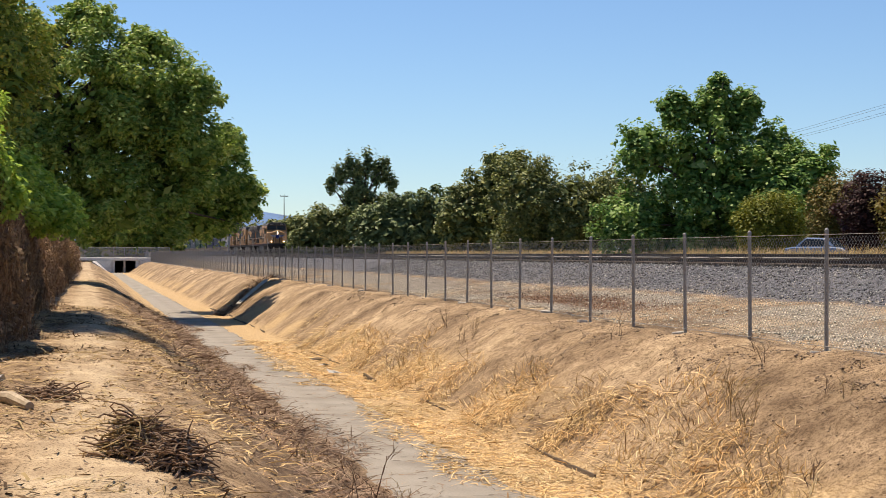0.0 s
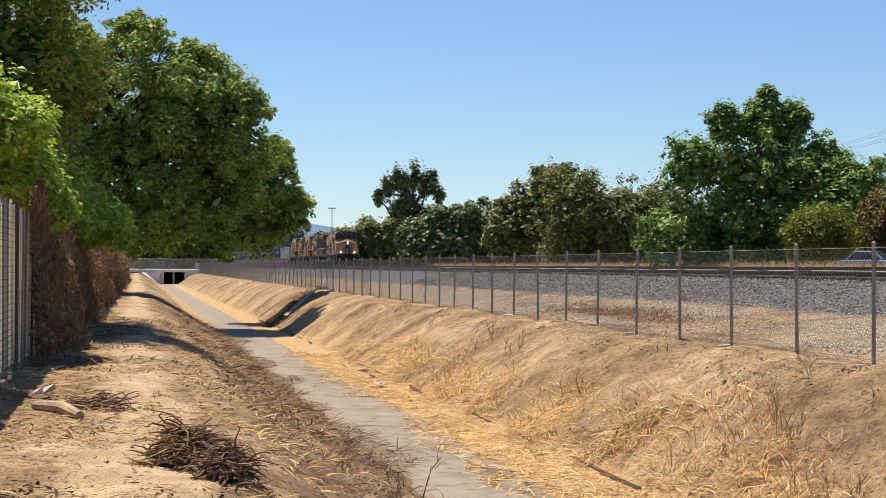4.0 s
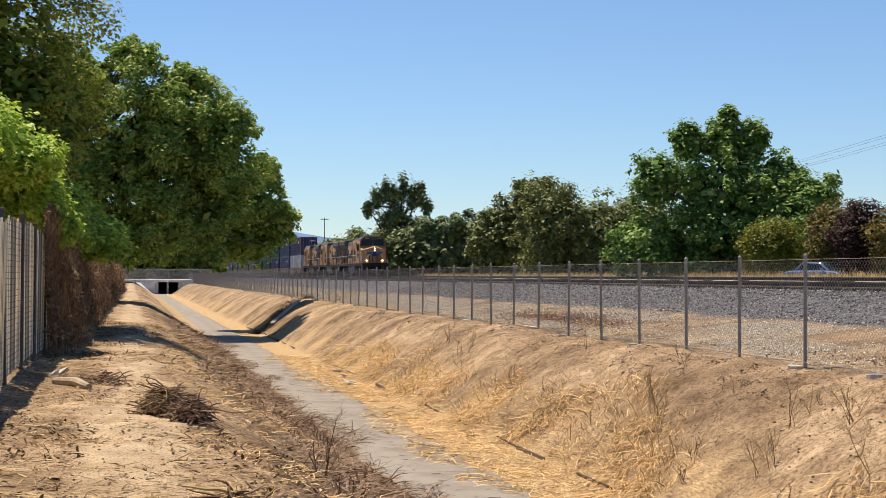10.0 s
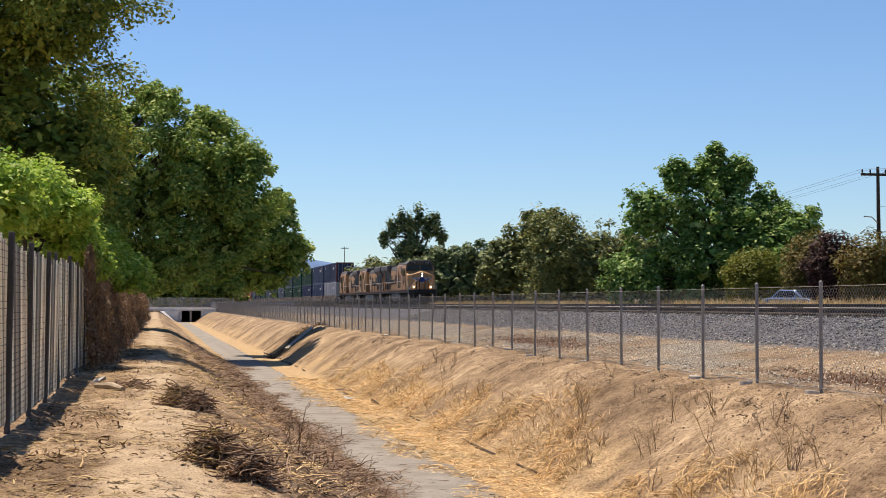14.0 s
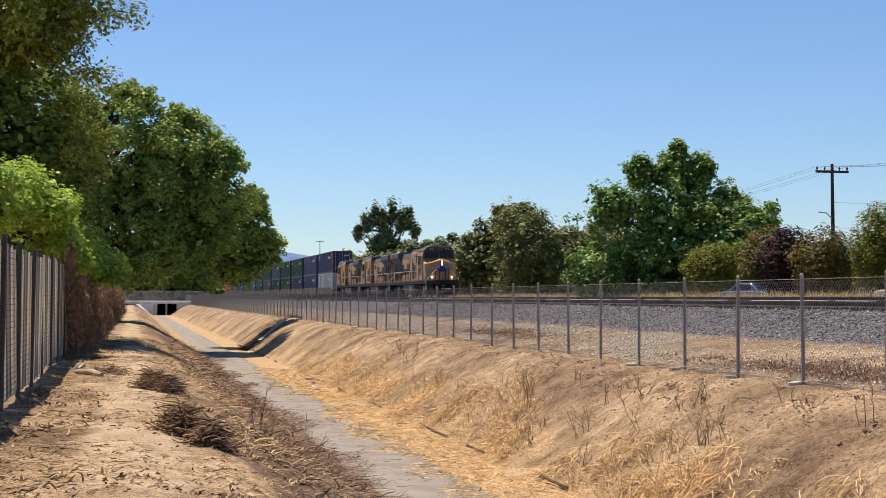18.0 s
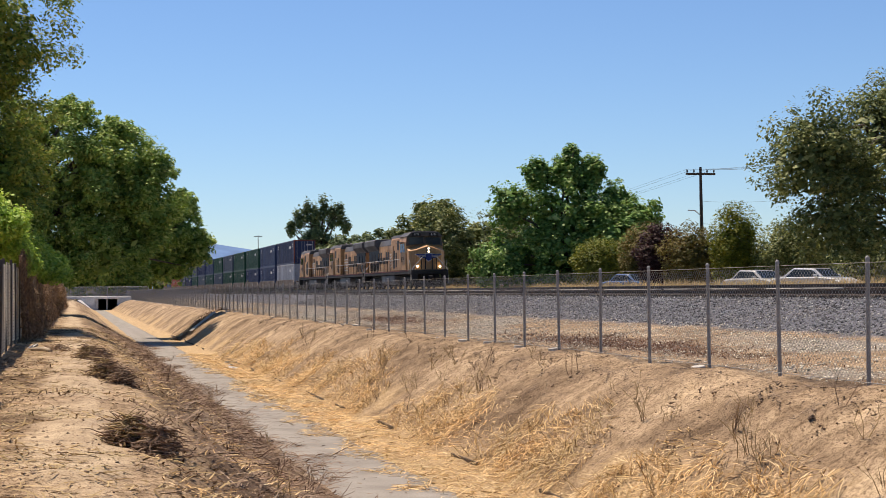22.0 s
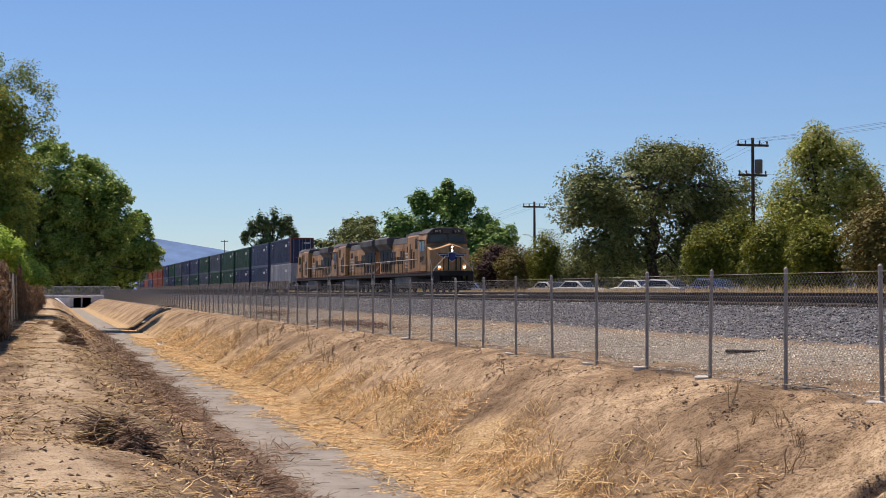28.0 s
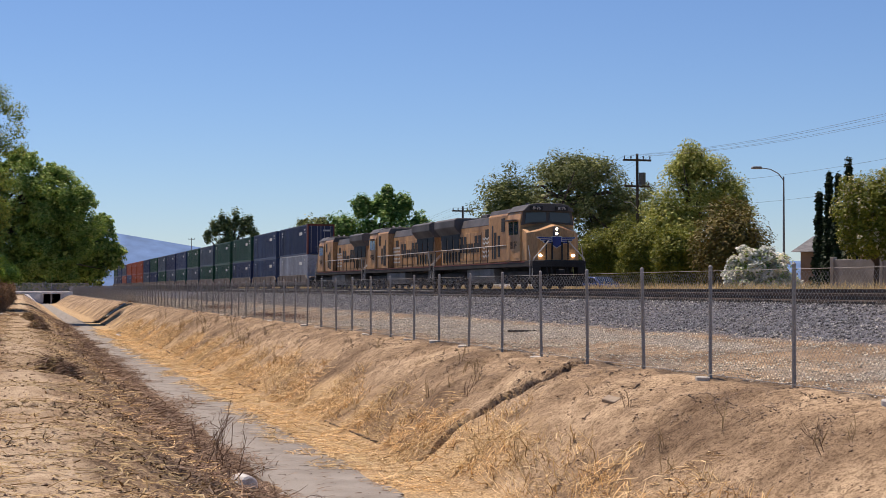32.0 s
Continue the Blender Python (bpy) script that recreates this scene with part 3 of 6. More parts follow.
tree("gum_tree", "tall open-crowned gum tree far along the railway", 37.6, 235.1, [(-4.4, 0, 10.2, 0.7, 0.8, 1.6), (-3.2, 0, 11.6, 0.75, 0.8, 2.6), (-1.9, 0, 12.6, 0.7, 0.8, 3.0), (-0.5, 0, 12.0, 0.8, 0.8, 3.0), (0.8, 0, 12.9, 0.7, 0.8, 3.0), (2.1, 0, 12.0, 0.8, 0.8, 3.0), (3.3, 0, 12.2, 0.7, 0.8, 2.6), (4.3, 0, 10.6, 0.6, 0.8, 2.0), (0, 0, 9.0, 3.0, 2.0, 2.0), (0, 0, 4.6, 4.2, 4, 3.2)], LEAF_GUM, 12000, 0.27, 0.4, 31, 0.0, clump=0.5, bits=16, core=0.02)
for X, Y, w, zt, leaf, lab in [(36.4, 100.1, 2.1, 4.4, LEAF_OLIVE, "rounded olive-green shrub"), (37.4, 93.8, 2.0, 5.2, LEAF_RUST, "rounded shrub with rusty brown tips"), (37.2, 90.4, 1.8, 5.0, LEAF_PURPLE, "dark purple-leaved plum shrub"),
                               (38.0, 87.5, 2.1, 4.8, LEAF_RUST, "rounded olive shrub with rusty tips"), (39.0, 82.9, 1.8, 6.0, LEAF_OLIVE, "rounded dark green shrub"), (41.0, 80.0, 2.2, 4.6, LEAF_OAK, "rounded grey-green shrub"),
                               (40.0, 53.5, 1.75, 5.3, LEAF_OLIVE, "neatly rounded olive-green shrub"), (41.4, 52.0, 1.8, 6.3, LEAF_OLIVE, "neatly rounded olive-green shrub"), (38.8, 42.5, 1.75, 5.2, LEAF_OLIVE, "neatly rounded olive-green shrub"),
                               (38.6, 37.0, 1.7, 4.7, LEAF_OLIVE, "neatly rounded olive-green shrub"), (40.8, 34.0, 2.0, 5.6, LEAF_RUST, "large olive shrub with rusty tips"), (38.8, 30.0, 2.4, 6.0, LEAF_RUST, "large olive shrub with rusty tips")]:
    tree("round_shrub", lab + " beside the street", X, Y, [(0, 0, zt * 0.56, w, w, zt * 0.42), (0.3, 0, zt * 0.32, w * 1.05, w, zt * 0.3)], leaf, 13000, 0.1, 0.14, int(Y * 3), 0.6, category="shrub", fill=0.5, clump=0.2, bits=44, aspect=1.6)
tree("oak_tree", "large spreading grey-green oak above the shrubs", 44.5, 73.5, [(0.0, 0, 8.14, 6.24, 5, 3.96), (-5.04, 0, 7.7, 3.12, 4, 3.52), (5.04, 0, 7.48, 3.84, 4, 3.52), (1.2, 0, 10.56, 4.08, 4, 2.2), (-3.0, 0, 4.18, 4.56, 4, 3.3), (4.08, 0, 4.4, 4.32, 4, 3.08)],
     LEAF_OAK, 50000, 0.13, 0.5, 41, 0.35, clump=0.2, aspect=1.6)
tree("sycamore_tree", "tall yellow-green sycamore behind the shrubs", 45.1, 48.0, [(0, 0, 7.0, 2.9, 3, 3.6), (-2.0, 0, 5.0, 2.2, 3, 2.6), (-0.6, 0, 9.2, 1.7, 2, 1.7), (2.4, 0, 6.4, 1.9, 2, 2.6)], LEAF_YELLOW, 30000, 0.11, 0.3, 42, 0.35, clump=0.24, aspect=1.5)
for Y, zt in [(63, 4.6), (70, 4.4), (78, 5.0), (87, 4.6), (97, 5.0)]:
    tree("street_shrub", "dense dark green shrub behind the parked cars", 51.0, Y, [(0, 0, zt * 0.5, 3.4, 4.4, zt * 0.45), (0, 0, 1.0, 3.6, 4.8, 1.2)], LEAF_OAK, 9000, 0.13, 0.15, 900 + Y, 0.6, category="shrub", fill=0.4, clump=0.2, bits=30)
tree("oleander_bush", "rounded oleander bush covered in white flowers", 35.6, 20.0, [(0, 0, 1.5, 1.75, 1.8, 1.5), (0.2, 0, 0.9, 2.0, 1.8, 1.0)], LEAF_ELM, 6000, 0.1, 0.06, 43, 0.6, category="bush", extra=(BLOSSOM, 15000, 0.15, "white blossom"))
tree("flowering_tree", "round green tree with cream flowers", 42.4, 20.6, [(0, 0, 4.9, 2.3, 2.4, 2.0), (0.4, 0, 3.6, 2.5, 2.4, 1.5)], LEAF_OLIVE, 18000, 0.1, 0.18, 44, 0.6, fill=0.45, clump=0.2, extra=(CREAM, 2600, 0.13, "cream blossom"))
for Y, zt in [(61.8, 8.2), (60.2, 9.6), (58.8, 9.2), (57.2, 10.2), (53.6, 8.4), (51.8, 8.2), (49.4, 10.0)]:
    tree("cypress_tree", "slim dark green cypress", 62.0, Y, [(0, 0, zt * (0.12 + 0.2 * k), 0.8 - 0.15 * k, 0.8 - 0.15 * k, zt * 0.16) for k in range(5)], LEAF_CYPRESS, 5000, 0.16, 0.12, int(Y * 7), 0.5, clump=0.3)

# ---- chain-link fence ----
STEP, FENCE_X, FENCE_Y0 = 3.05, 11.8, 17.8


def link_mesh(width, tall, pitch=0.052, wire=0.0023):
    """Chain-link fabric: zigzag wires of real thickness, standing in the yz plane."""
    rows = int(tall / pitch)
    cols = int(width / pitch)
    ys = (np.arange(cols) + 0.5) * width / cols
    k = np.arange(rows + 1)
    vs, qs = [], []
    for c, y in enumerate(ys):
        zig = np.where((k + c) % 2 == 0, -0.5, 0.5) * pitch * 1.08
        line = np.stack([np.where(k % 2 == 0, wire, -wire), y + zig, k * pitch + 0.04], 1)
        ring = [np.array([wire, 0, 0]), np.array([-wire * 0.6, wire * 1.1, 0]), np.array([-wire * 0.6, -wire * 1.1, 0])]
        b = len(vs) * 3 * (rows + 1)
        vs.append(np.stack([line + o for o in ring], 1).reshape(-1, 3))
        i = b + 3 * np.arange(rows)
        for p, q in ((0, 1), (1, 2), (2, 0)):
            qs.append(np.stack([i + p, i + q, i + 3 + q, i + 3 + p], 1))
    return raw_mesh("fabric", np.concatenate(vs), np.concatenate(qs))


def chain_link_fence():
    ob = thing("chain_link_fence", "long grey galvanised chain-link fence along the ditch", "fence")
    g = Geo().tube([(0, 0, -0.3), (0, 0, 1.95)], 0.034, 10)
    g.tube([(0, 0, 1.95), (0, 0, 1.97), (0, 0, 2.0)], [0.038, 0.036, 0.012], 10)
    post_me = g.mesh("post")
    post_me.materials.append(POST)
    fabric = link_mesh(STEP, 1.86)
    fabric.materials.append(worn("dull_grey_wire", (0.24, 0.235, 0.225), (0.38, 0.375, 0.36), 6, 0.6, 0.2, 60, 0.1))
    pad_me = Geo().prism([(0.12 * math.cos(a * 0.785) * (1 + 0.2 * math.sin(a * 2.3)), 0.14 * math.sin(a * 0.785)) for a in range(8)], "z", -0.06, 0.05).mesh("footing", 0.012)
    pad_me.materials.append(worn("pale_weathered_footing", (0.42, 0.39, 0.34), (0.66, 0.63, 0.57), 6))
    r = random.Random(5)
    for k in range(-22, 117):
        y = FENCE_Y0 + STEP * k
        z = 0.01
        put("post", post_me, None, ob, m=pose(FENCE_X + r.gauss(0, 0.012), y + r.gauss(0, 0.03), z, r.gauss(0, 0.5), r.gauss(0, 0.5), 0))
        fab = put("fabric", fabric, None, ob, m=pose(FENCE_X - 0.05, y, z))
        tagged(fab, kind="stuff")
        if r.random() < 0.62:
            put("footing", pad_me, None, ob, m=pose(FENCE_X - 0.17, y + r.gauss(0, 0.05), h(FENCE_X - 0.17, y) + 0.01, r.gauss(0, 3), r.gauss(0, 5), r.uniform(0, 90)))
    w = Geo()
    w.tube([(FENCE_X - 0.05, FENCE_Y0 + STEP * k, 1.9) for k in range(-22, 118)], 0.004, 4)
    w.tube([(FENCE_X - 0.05, FENCE_Y0 + STEP * k, 0.08) for k in range(-22, 118)], 0.006, 4)
    part("tension_wire", w, POST, ob)


chain_link_fence()


def blades(name, x, y, z, length, width, lean, seed, up=0.0, heading=None):
    """Thin bent strips lying or standing at x, y, z."""
    r = np.random.default_rng(seed)
    n = len(x)
    a = r.uniform(0, 6.283, n) if heading is None else r.normal(heading[0], heading[1], n)
    tilt = np.clip(r.normal(up, lean, n), 0.02 if heading is None else -1.2, 1.5)
    L = length * r.uniform(0.4, 1.3, n)
    d = np.stack([np.cos(a) * np.cos(tilt), np.sin(a) * np.cos(tilt), np.sin(tilt)], 1)
    s = np.stack([-np.sin(a), np.cos(a), r.normal(0, 0.3, n)], 1) * (width * r.uniform(0.6, 1.4, n))[:, None] / 2
    p = np.stack([x, y, z], 1)
    mid = p + d * (L * 0.55)[:, None] + np.stack([r.normal(0, 0.04, n), r.normal(0, 0.04, n), r.normal(0.01, 0.02, n)], 1) * L[:, None]
    end = p + d * L[:, None] - np.stack([r.normal(0, 0.1, n), r.normal(0, 0.1, n), np.abs(r.normal(0.05, 0.08, n))], 1) * L[:, None]
    vs = np.stack([p - s, p + s, mid + s, mid - s, end + s * 0.4, end - s * 0.4], 1).reshape(-1, 3)
    b = 6 * np.arange(n)[:, None]
    qs = np.concatenate([b + [0, 1, 2, 3], b + [3, 2, 4, 5]], 1).reshape(-1, 4)
    return raw_mesh(name, vs, qs)


def left_x(y):
    return -1.75 + 0.0045 * max(0, y - 20)


def slat_fence():
    ob = thing("slatted_fence", "tall pale slatted privacy fence with dark posts and dry vines", "fence")
    r = random.Random(8)
    pale = leafy("translucent_pale_slat", [(0.16, 0.152, 0.145), (0.4, 0.385, 0.37), (0.74, 0.73, 0.71), (0.9, 0.89, 0.87)], 0.58, 0.7)
    dark = worn("dark_weathered_post", (0.05, 0.045, 0.04), (0.12, 0.11, 0.1), 2.0, 0.85, 0, 40, 0.4, (1, 1, 0.2))
    p = Geo().box(-0.03, 0.035, -0.08, 0.08, -0.2, 2.42).mesh("post", 0.012)
    p.materials.append(dark)
    s = Geo()
    for k in range(34):
        y = 0.06 + k * 0.085
        top = 2.3 + r.uniform(-0.06, 0.04)
        if r.random() < 0.9:
            s.box(-0.006, 0.006, y, y + 0.08, 0.06 + r.uniform(0, 0.06), top)
    s = s.mesh("slats")
    s.materials.append(pale)
    w = Geo()
    for k in range(27):
        w.box(0.008, 0.014, 0.0, 2.94, 0.08 + k * 0.085, 0.0845 + k * 0.085)
    w = w.mesh("wire_grid")
    w.materials.append(dark)
    for k in range(-2, 60):
        y = 14.0 + 3.05 * k
        x = left_x(y)
        put("post", p, None, ob, m=pose(x + 0.01, y, h(x, y), r.gauss(0, 1), r.gauss(0, 1), 0))
        put("wire_grid", w, None, ob, m=pose(x, y + 0.07, h(x, y), 0, 0, -0.26))
        put("slats", s, None, ob, m=pose(x, y + 0.07, h(x, y), r.gauss(0, 0.3), r.gauss(0, 0.6), -0.26))


slat_fence()


def dead_vines():
    """Brown dead creepers over the fence."""
    r = np.random.default_rng(9)
    for k, (y0, y1, n, zt) in enumerate(((46.0, 66, 15500, 2.75), (66, 105, 12000, 2.5), (105, 180, 9000, 2.4), (4, 20, 7000, 2.6))):
        y = r.uniform(y0, y1, n)
        z = zt * r.random(n) ** 0.8 + 0.25 * smooth_noise(y, y * 0, 2.0, 12)
        bulge = 0.32 + 0.36 * smooth_noise(y, z * 2, 1.6, 13)
        x = np.array([left_x(v) for v in y]) + 0.1 + np.clip(bulge, 0.03, 1) * r.random(n) * (1.1 - z / 3.4)
        pos = np.stack([x, y, np.maximum(z, 0.08)], 1)
        me = leaf_mesh("dead_vine", pos, np.tile([1.0, -0.3, 0], (n, 1)), 0.07 + 0.02 * k, 60 + k, 1.5)
        tagged(put("dead_vine", me, DRY_LEAF), "dry brown dead vine hanging over the fence", "dead vine", kind="stuff")
        q = r.random(n) < 0.45
        me = blades("vine_stems", x[q] + 0.03, y[q], np.maximum(z[q] - 0.35, 0.05), 0.42, 0.012 + 0.006 * k, 0.3, 64 + k, 1.25)
        tagged(put("vine_stems", me, DRY_LEAF), "thin dry brown stems of dead vine on the fence", "dead vine", kind="stuff")


dead_vines()

# ---- ditch ----


def ditch_floor():
    ob = thing("ditch_floor", "dusty grey concrete floor of the ditch in long slabs", "ditch floor", kind="structure")
    r = random.Random(4)
    kinds = []
    for k in range(6):
        e = [(4.25 + r.uniform(-0.12, 0.12), y) for y in np.linspace(0, 4.0, 9)]
        f = [(6.4 + r.uniform(-0.1, 0.1), y) for y in np.linspace(4.0, 0, 9)]
        me = Geo().prism(e + f, "z", -0.12, 0.0).mesh("slab")
        me.materials.append(FLOOR_CEMENT)
        kinds.append(me)
    for k in range(-14, 38):
        put("slab", kinds[k % 6], None, ob, m=pose(0, 4.0 * k, -1.968 + 0.0015 * (k % 2)))
    board = Geo().box(-0.02, 0.02, 0, 2.0, -0.12, 0.035).mesh("edge_board", 0.008)
    board.materials.append(worn("weathered_brown_board", (0.1, 0.075, 0.055), (0.2, 0.155, 0.115), 3, 0.95, 0, 30, 0.4))
    y = -20.0
    while y < 130:
        if r.random() < 0.62:
            x = 7.85 + r.gauss(0, 0.03)
            put("edge_board", board, None, ob, m=pose(x, y, -1.93 + r.uniform(-0.03, 0.035), r.gauss(0, 0.5), r.gauss(0, 5), r.gauss(0, 0.8)))
        y += 2.1


ditch_floor()


def scatter_band(n, x0, x1, y0, y1, seed, near=1.7):
    """Random places, thicker towards the near end."""
    r = np.random.default_rng(seed)
    return r.uniform(x0, x1, n), y0 + (y1 - y0) * r.random(n) ** near


def ground_litter():
    x, y = scatter_band(52000, 5.6, 9.6, -44, 85, 71, 1.0)
    keep = smooth_noise(x, y, 1.3, 72) + np.interp(x, [5.6, 6.4, 7.9, 8.6, 9.6], [-0.55, 0.6, 0.5, -0.1, -0.5]) > -0.1
    x, y = x[keep], y[keep]
    tagged(put("straw_litter", blades("straw_litter", x, y, np.maximum(height(x, y), np.where(x < 6.75, -1.966, -9)) + 0.012, 0.3, 0.016, 0.16, 73, 0.05), STRAW), "golden dry straw lying along the ditch bank", "straw", kind="stuff")
    x, y = scatter_band(32000, 7.9, 10.2, -44, 75, 74, 1.0)
    keep = (smooth_noise(x, y, 1.6, 75) - np.clip((x - 8.9) / 1.0, 0, 1) > -0.2) & (np.abs(y - crack_line(x)) > 0.4)
    x, y = x[keep], y[keep]
    tagged(put("dry_grass", blades("dry_grass", x, y, height(x, y), 0.36, 0.012, 0.35, 76, 0.45), STRAW), "golden dry grass tufts on the ditch bank", "dry grass", kind="stuff")
    x, y = scatter_band(38000, 7.8, 9.6, -44, 80, 174, 1.0)
    keep = (smooth_noise(x * 0.7, y, 1.1, 175) - np.clip((x - 8.6) / 1.1, 0, 1) > 0.0) & (np.abs(y - crack_line(x)) > 0.3)
    x, y = x[keep], y[keep]
    tagged(put("matted_straw", blades("matted_straw", x, y, height(x, y) + 0.1, 0.36, 0.013, 0.3, 176, -0.36, (3.3, 0.8)), STRAW), "golden straw matted down the slope of the bank", "straw", kind="stuff")
    y = np.random.default_rng(181).uniform(112, 123, 5000)
    x = 8.0 + (y - 113.0) / 2.4 + np.random.default_rng(182).normal(0, 0.22, 5000)
    tagged(put("brush_litter", blades("brush_litter", x, y, height(x, y) + 0.02, 0.45, 0.03, 0.3, 183, 0.2), STICK), "dark dead brush choking the side gully", "brush", kind="stuff")
    x, y = scatter_band(15000, 0.9, 3.2, -44, 80, 77, 1.0)
    keep = smooth_noise(x, y, 1.2, 78) > 0.05
    x, y = x[keep], y[keep]
    tagged(put("straw_litter", blades("straw_litter", x, y, height(x, y) + 0.012, 0.24, 0.014, 0.16, 79, 0.06), STRAW), "scattered dry straw on the bank beside the path", "straw", kind="stuff")
    x, y = scatter_band(44000, 1.4, 5.4, -44, 105, 80, 1.0)
    keep = smooth_noise(x, y, 1.5, 81) + np.interp(x, [1.4, 2.4, 4.2, 4.7, 5.4], [-0.6, 0.35, 0.5, -0.3, -0.75]) > -0.1
    x, y = x[keep], y[keep]
    tagged(put("brush_litter", blades("brush_litter", x, y, np.maximum(height(x, y), np.where(x > 4.2, -1.966, -9)) + 0.02, 0.4, 0.016, 0.22, 82, 0.1), STICK), "dark dead brush strewn down the ditch bank", "brush", kind="stuff")
    x, y = scatter_band(6000, -1.6, 3.4, -44, 62, 88, 1.2)
    tagged(put("bark_chips", blades("bark_chips", x, y, height(x, y) + 0.012, 0.1, 0.022, 0.25, 89, 0.05), leafy("bark_chip", [(0.12, 0.08, 0.055), (0.3, 0.21, 0.14), (0.52, 0.41, 0.29)], 0.0, 0.9)), "bark chips and dead leaves on the path", "bark chips", kind="stuff")
    x, y = scatter_band(36000, -1.6, 2.6, -44, 70, 105, 1.2)
    keep = smooth_noise(x, y, 1.7, 106) + np.interp(x, [-1.6, -0.5, -0.1, 0.5, 0.9, 2.6], [0.15, 0, -0.6, -0.6, 0, 0.15]) > -0.02
    x, y = x[keep], y[keep]
    tagged(put("leaf_litter", blades("leaf_litter", x, y, height(x, y) + 0.01, 0.09, 0.022, 0.35, 107, 0.15), leafy("dark_leaf_litter", [(0.06, 0.04, 0.028), (0.13, 0.085, 0.055), (0.24, 0.16, 0.1)], 0.0, 0.95)), "dark crumbled leaf litter beside the trodden path", "leaf litter", kind="stuff")
    x, y = scatter_band(2000, 4.3, 6.6, -44, 80, 86, 1.2)
    tagged(put("twig_litter", blades("twig_litter", x, y, x * 0 - 1.958, 0.26, 0.014, 0.1, 87, 0.02), STICK), "dark twigs scattered on the ditch floor", "twigs", kind="stuff")
    x, y = scatter_band(24000, -1.6, 1.8, -44, 68, 83, 1.2)
    keep = smooth_noise(x, y, 1.9, 84) > -0.25
    x, y = x[keep], y[keep]
    tagged(put("twig_litter", blades("twig_litter", x, y, height(x, y) + 0.01, 0.22, 0.013, 0.15, 85, 0.04), PALE_STICK), "small dry twigs and bark scattered on the path", "twigs", kind="stuff")


ground_litter()


def stones(name, x, y, z, size, seed):
    r = np.random.default_rng(seed)
    n = len(x)
    base = np.array([(1, 0, 0), (-1, 0, 0), (0, 1, 0), (0, -1, 0), (0, 0, 1), (0, 0, -1)], float)
    v = base[None] * r.uniform(0.6, 1.2, (n, 6, 1)) + r.normal(0, 0.16, (n, 6, 3))
    v *= (size * r.uniform(0.5, 1.4, n))[:, None, None] * np.array([1, 1, 0.75])
    a = r.uniform(0, 6.283, n)
    c, s = np.cos(a)[:, None], np.sin(a)[:, None]
    v = np.stack([v[..., 0] * c - v[..., 1] * s, v[..., 0] * s + v[..., 1] * c, v[..., 2]], -1) + np.stack([x, y, z], 1)[:, None]
    f = np.array([(0, 2, 4), (2, 1, 4), (1, 3, 4), (3, 0, 4), (2, 0, 5), (1, 2, 5), (3, 1, 5), (0, 3, 5)])
    return raw_mesh(name, v.reshape(-1, 3), (6 * np.arange(n)[:, None, None] + f).reshape(-1, 3))


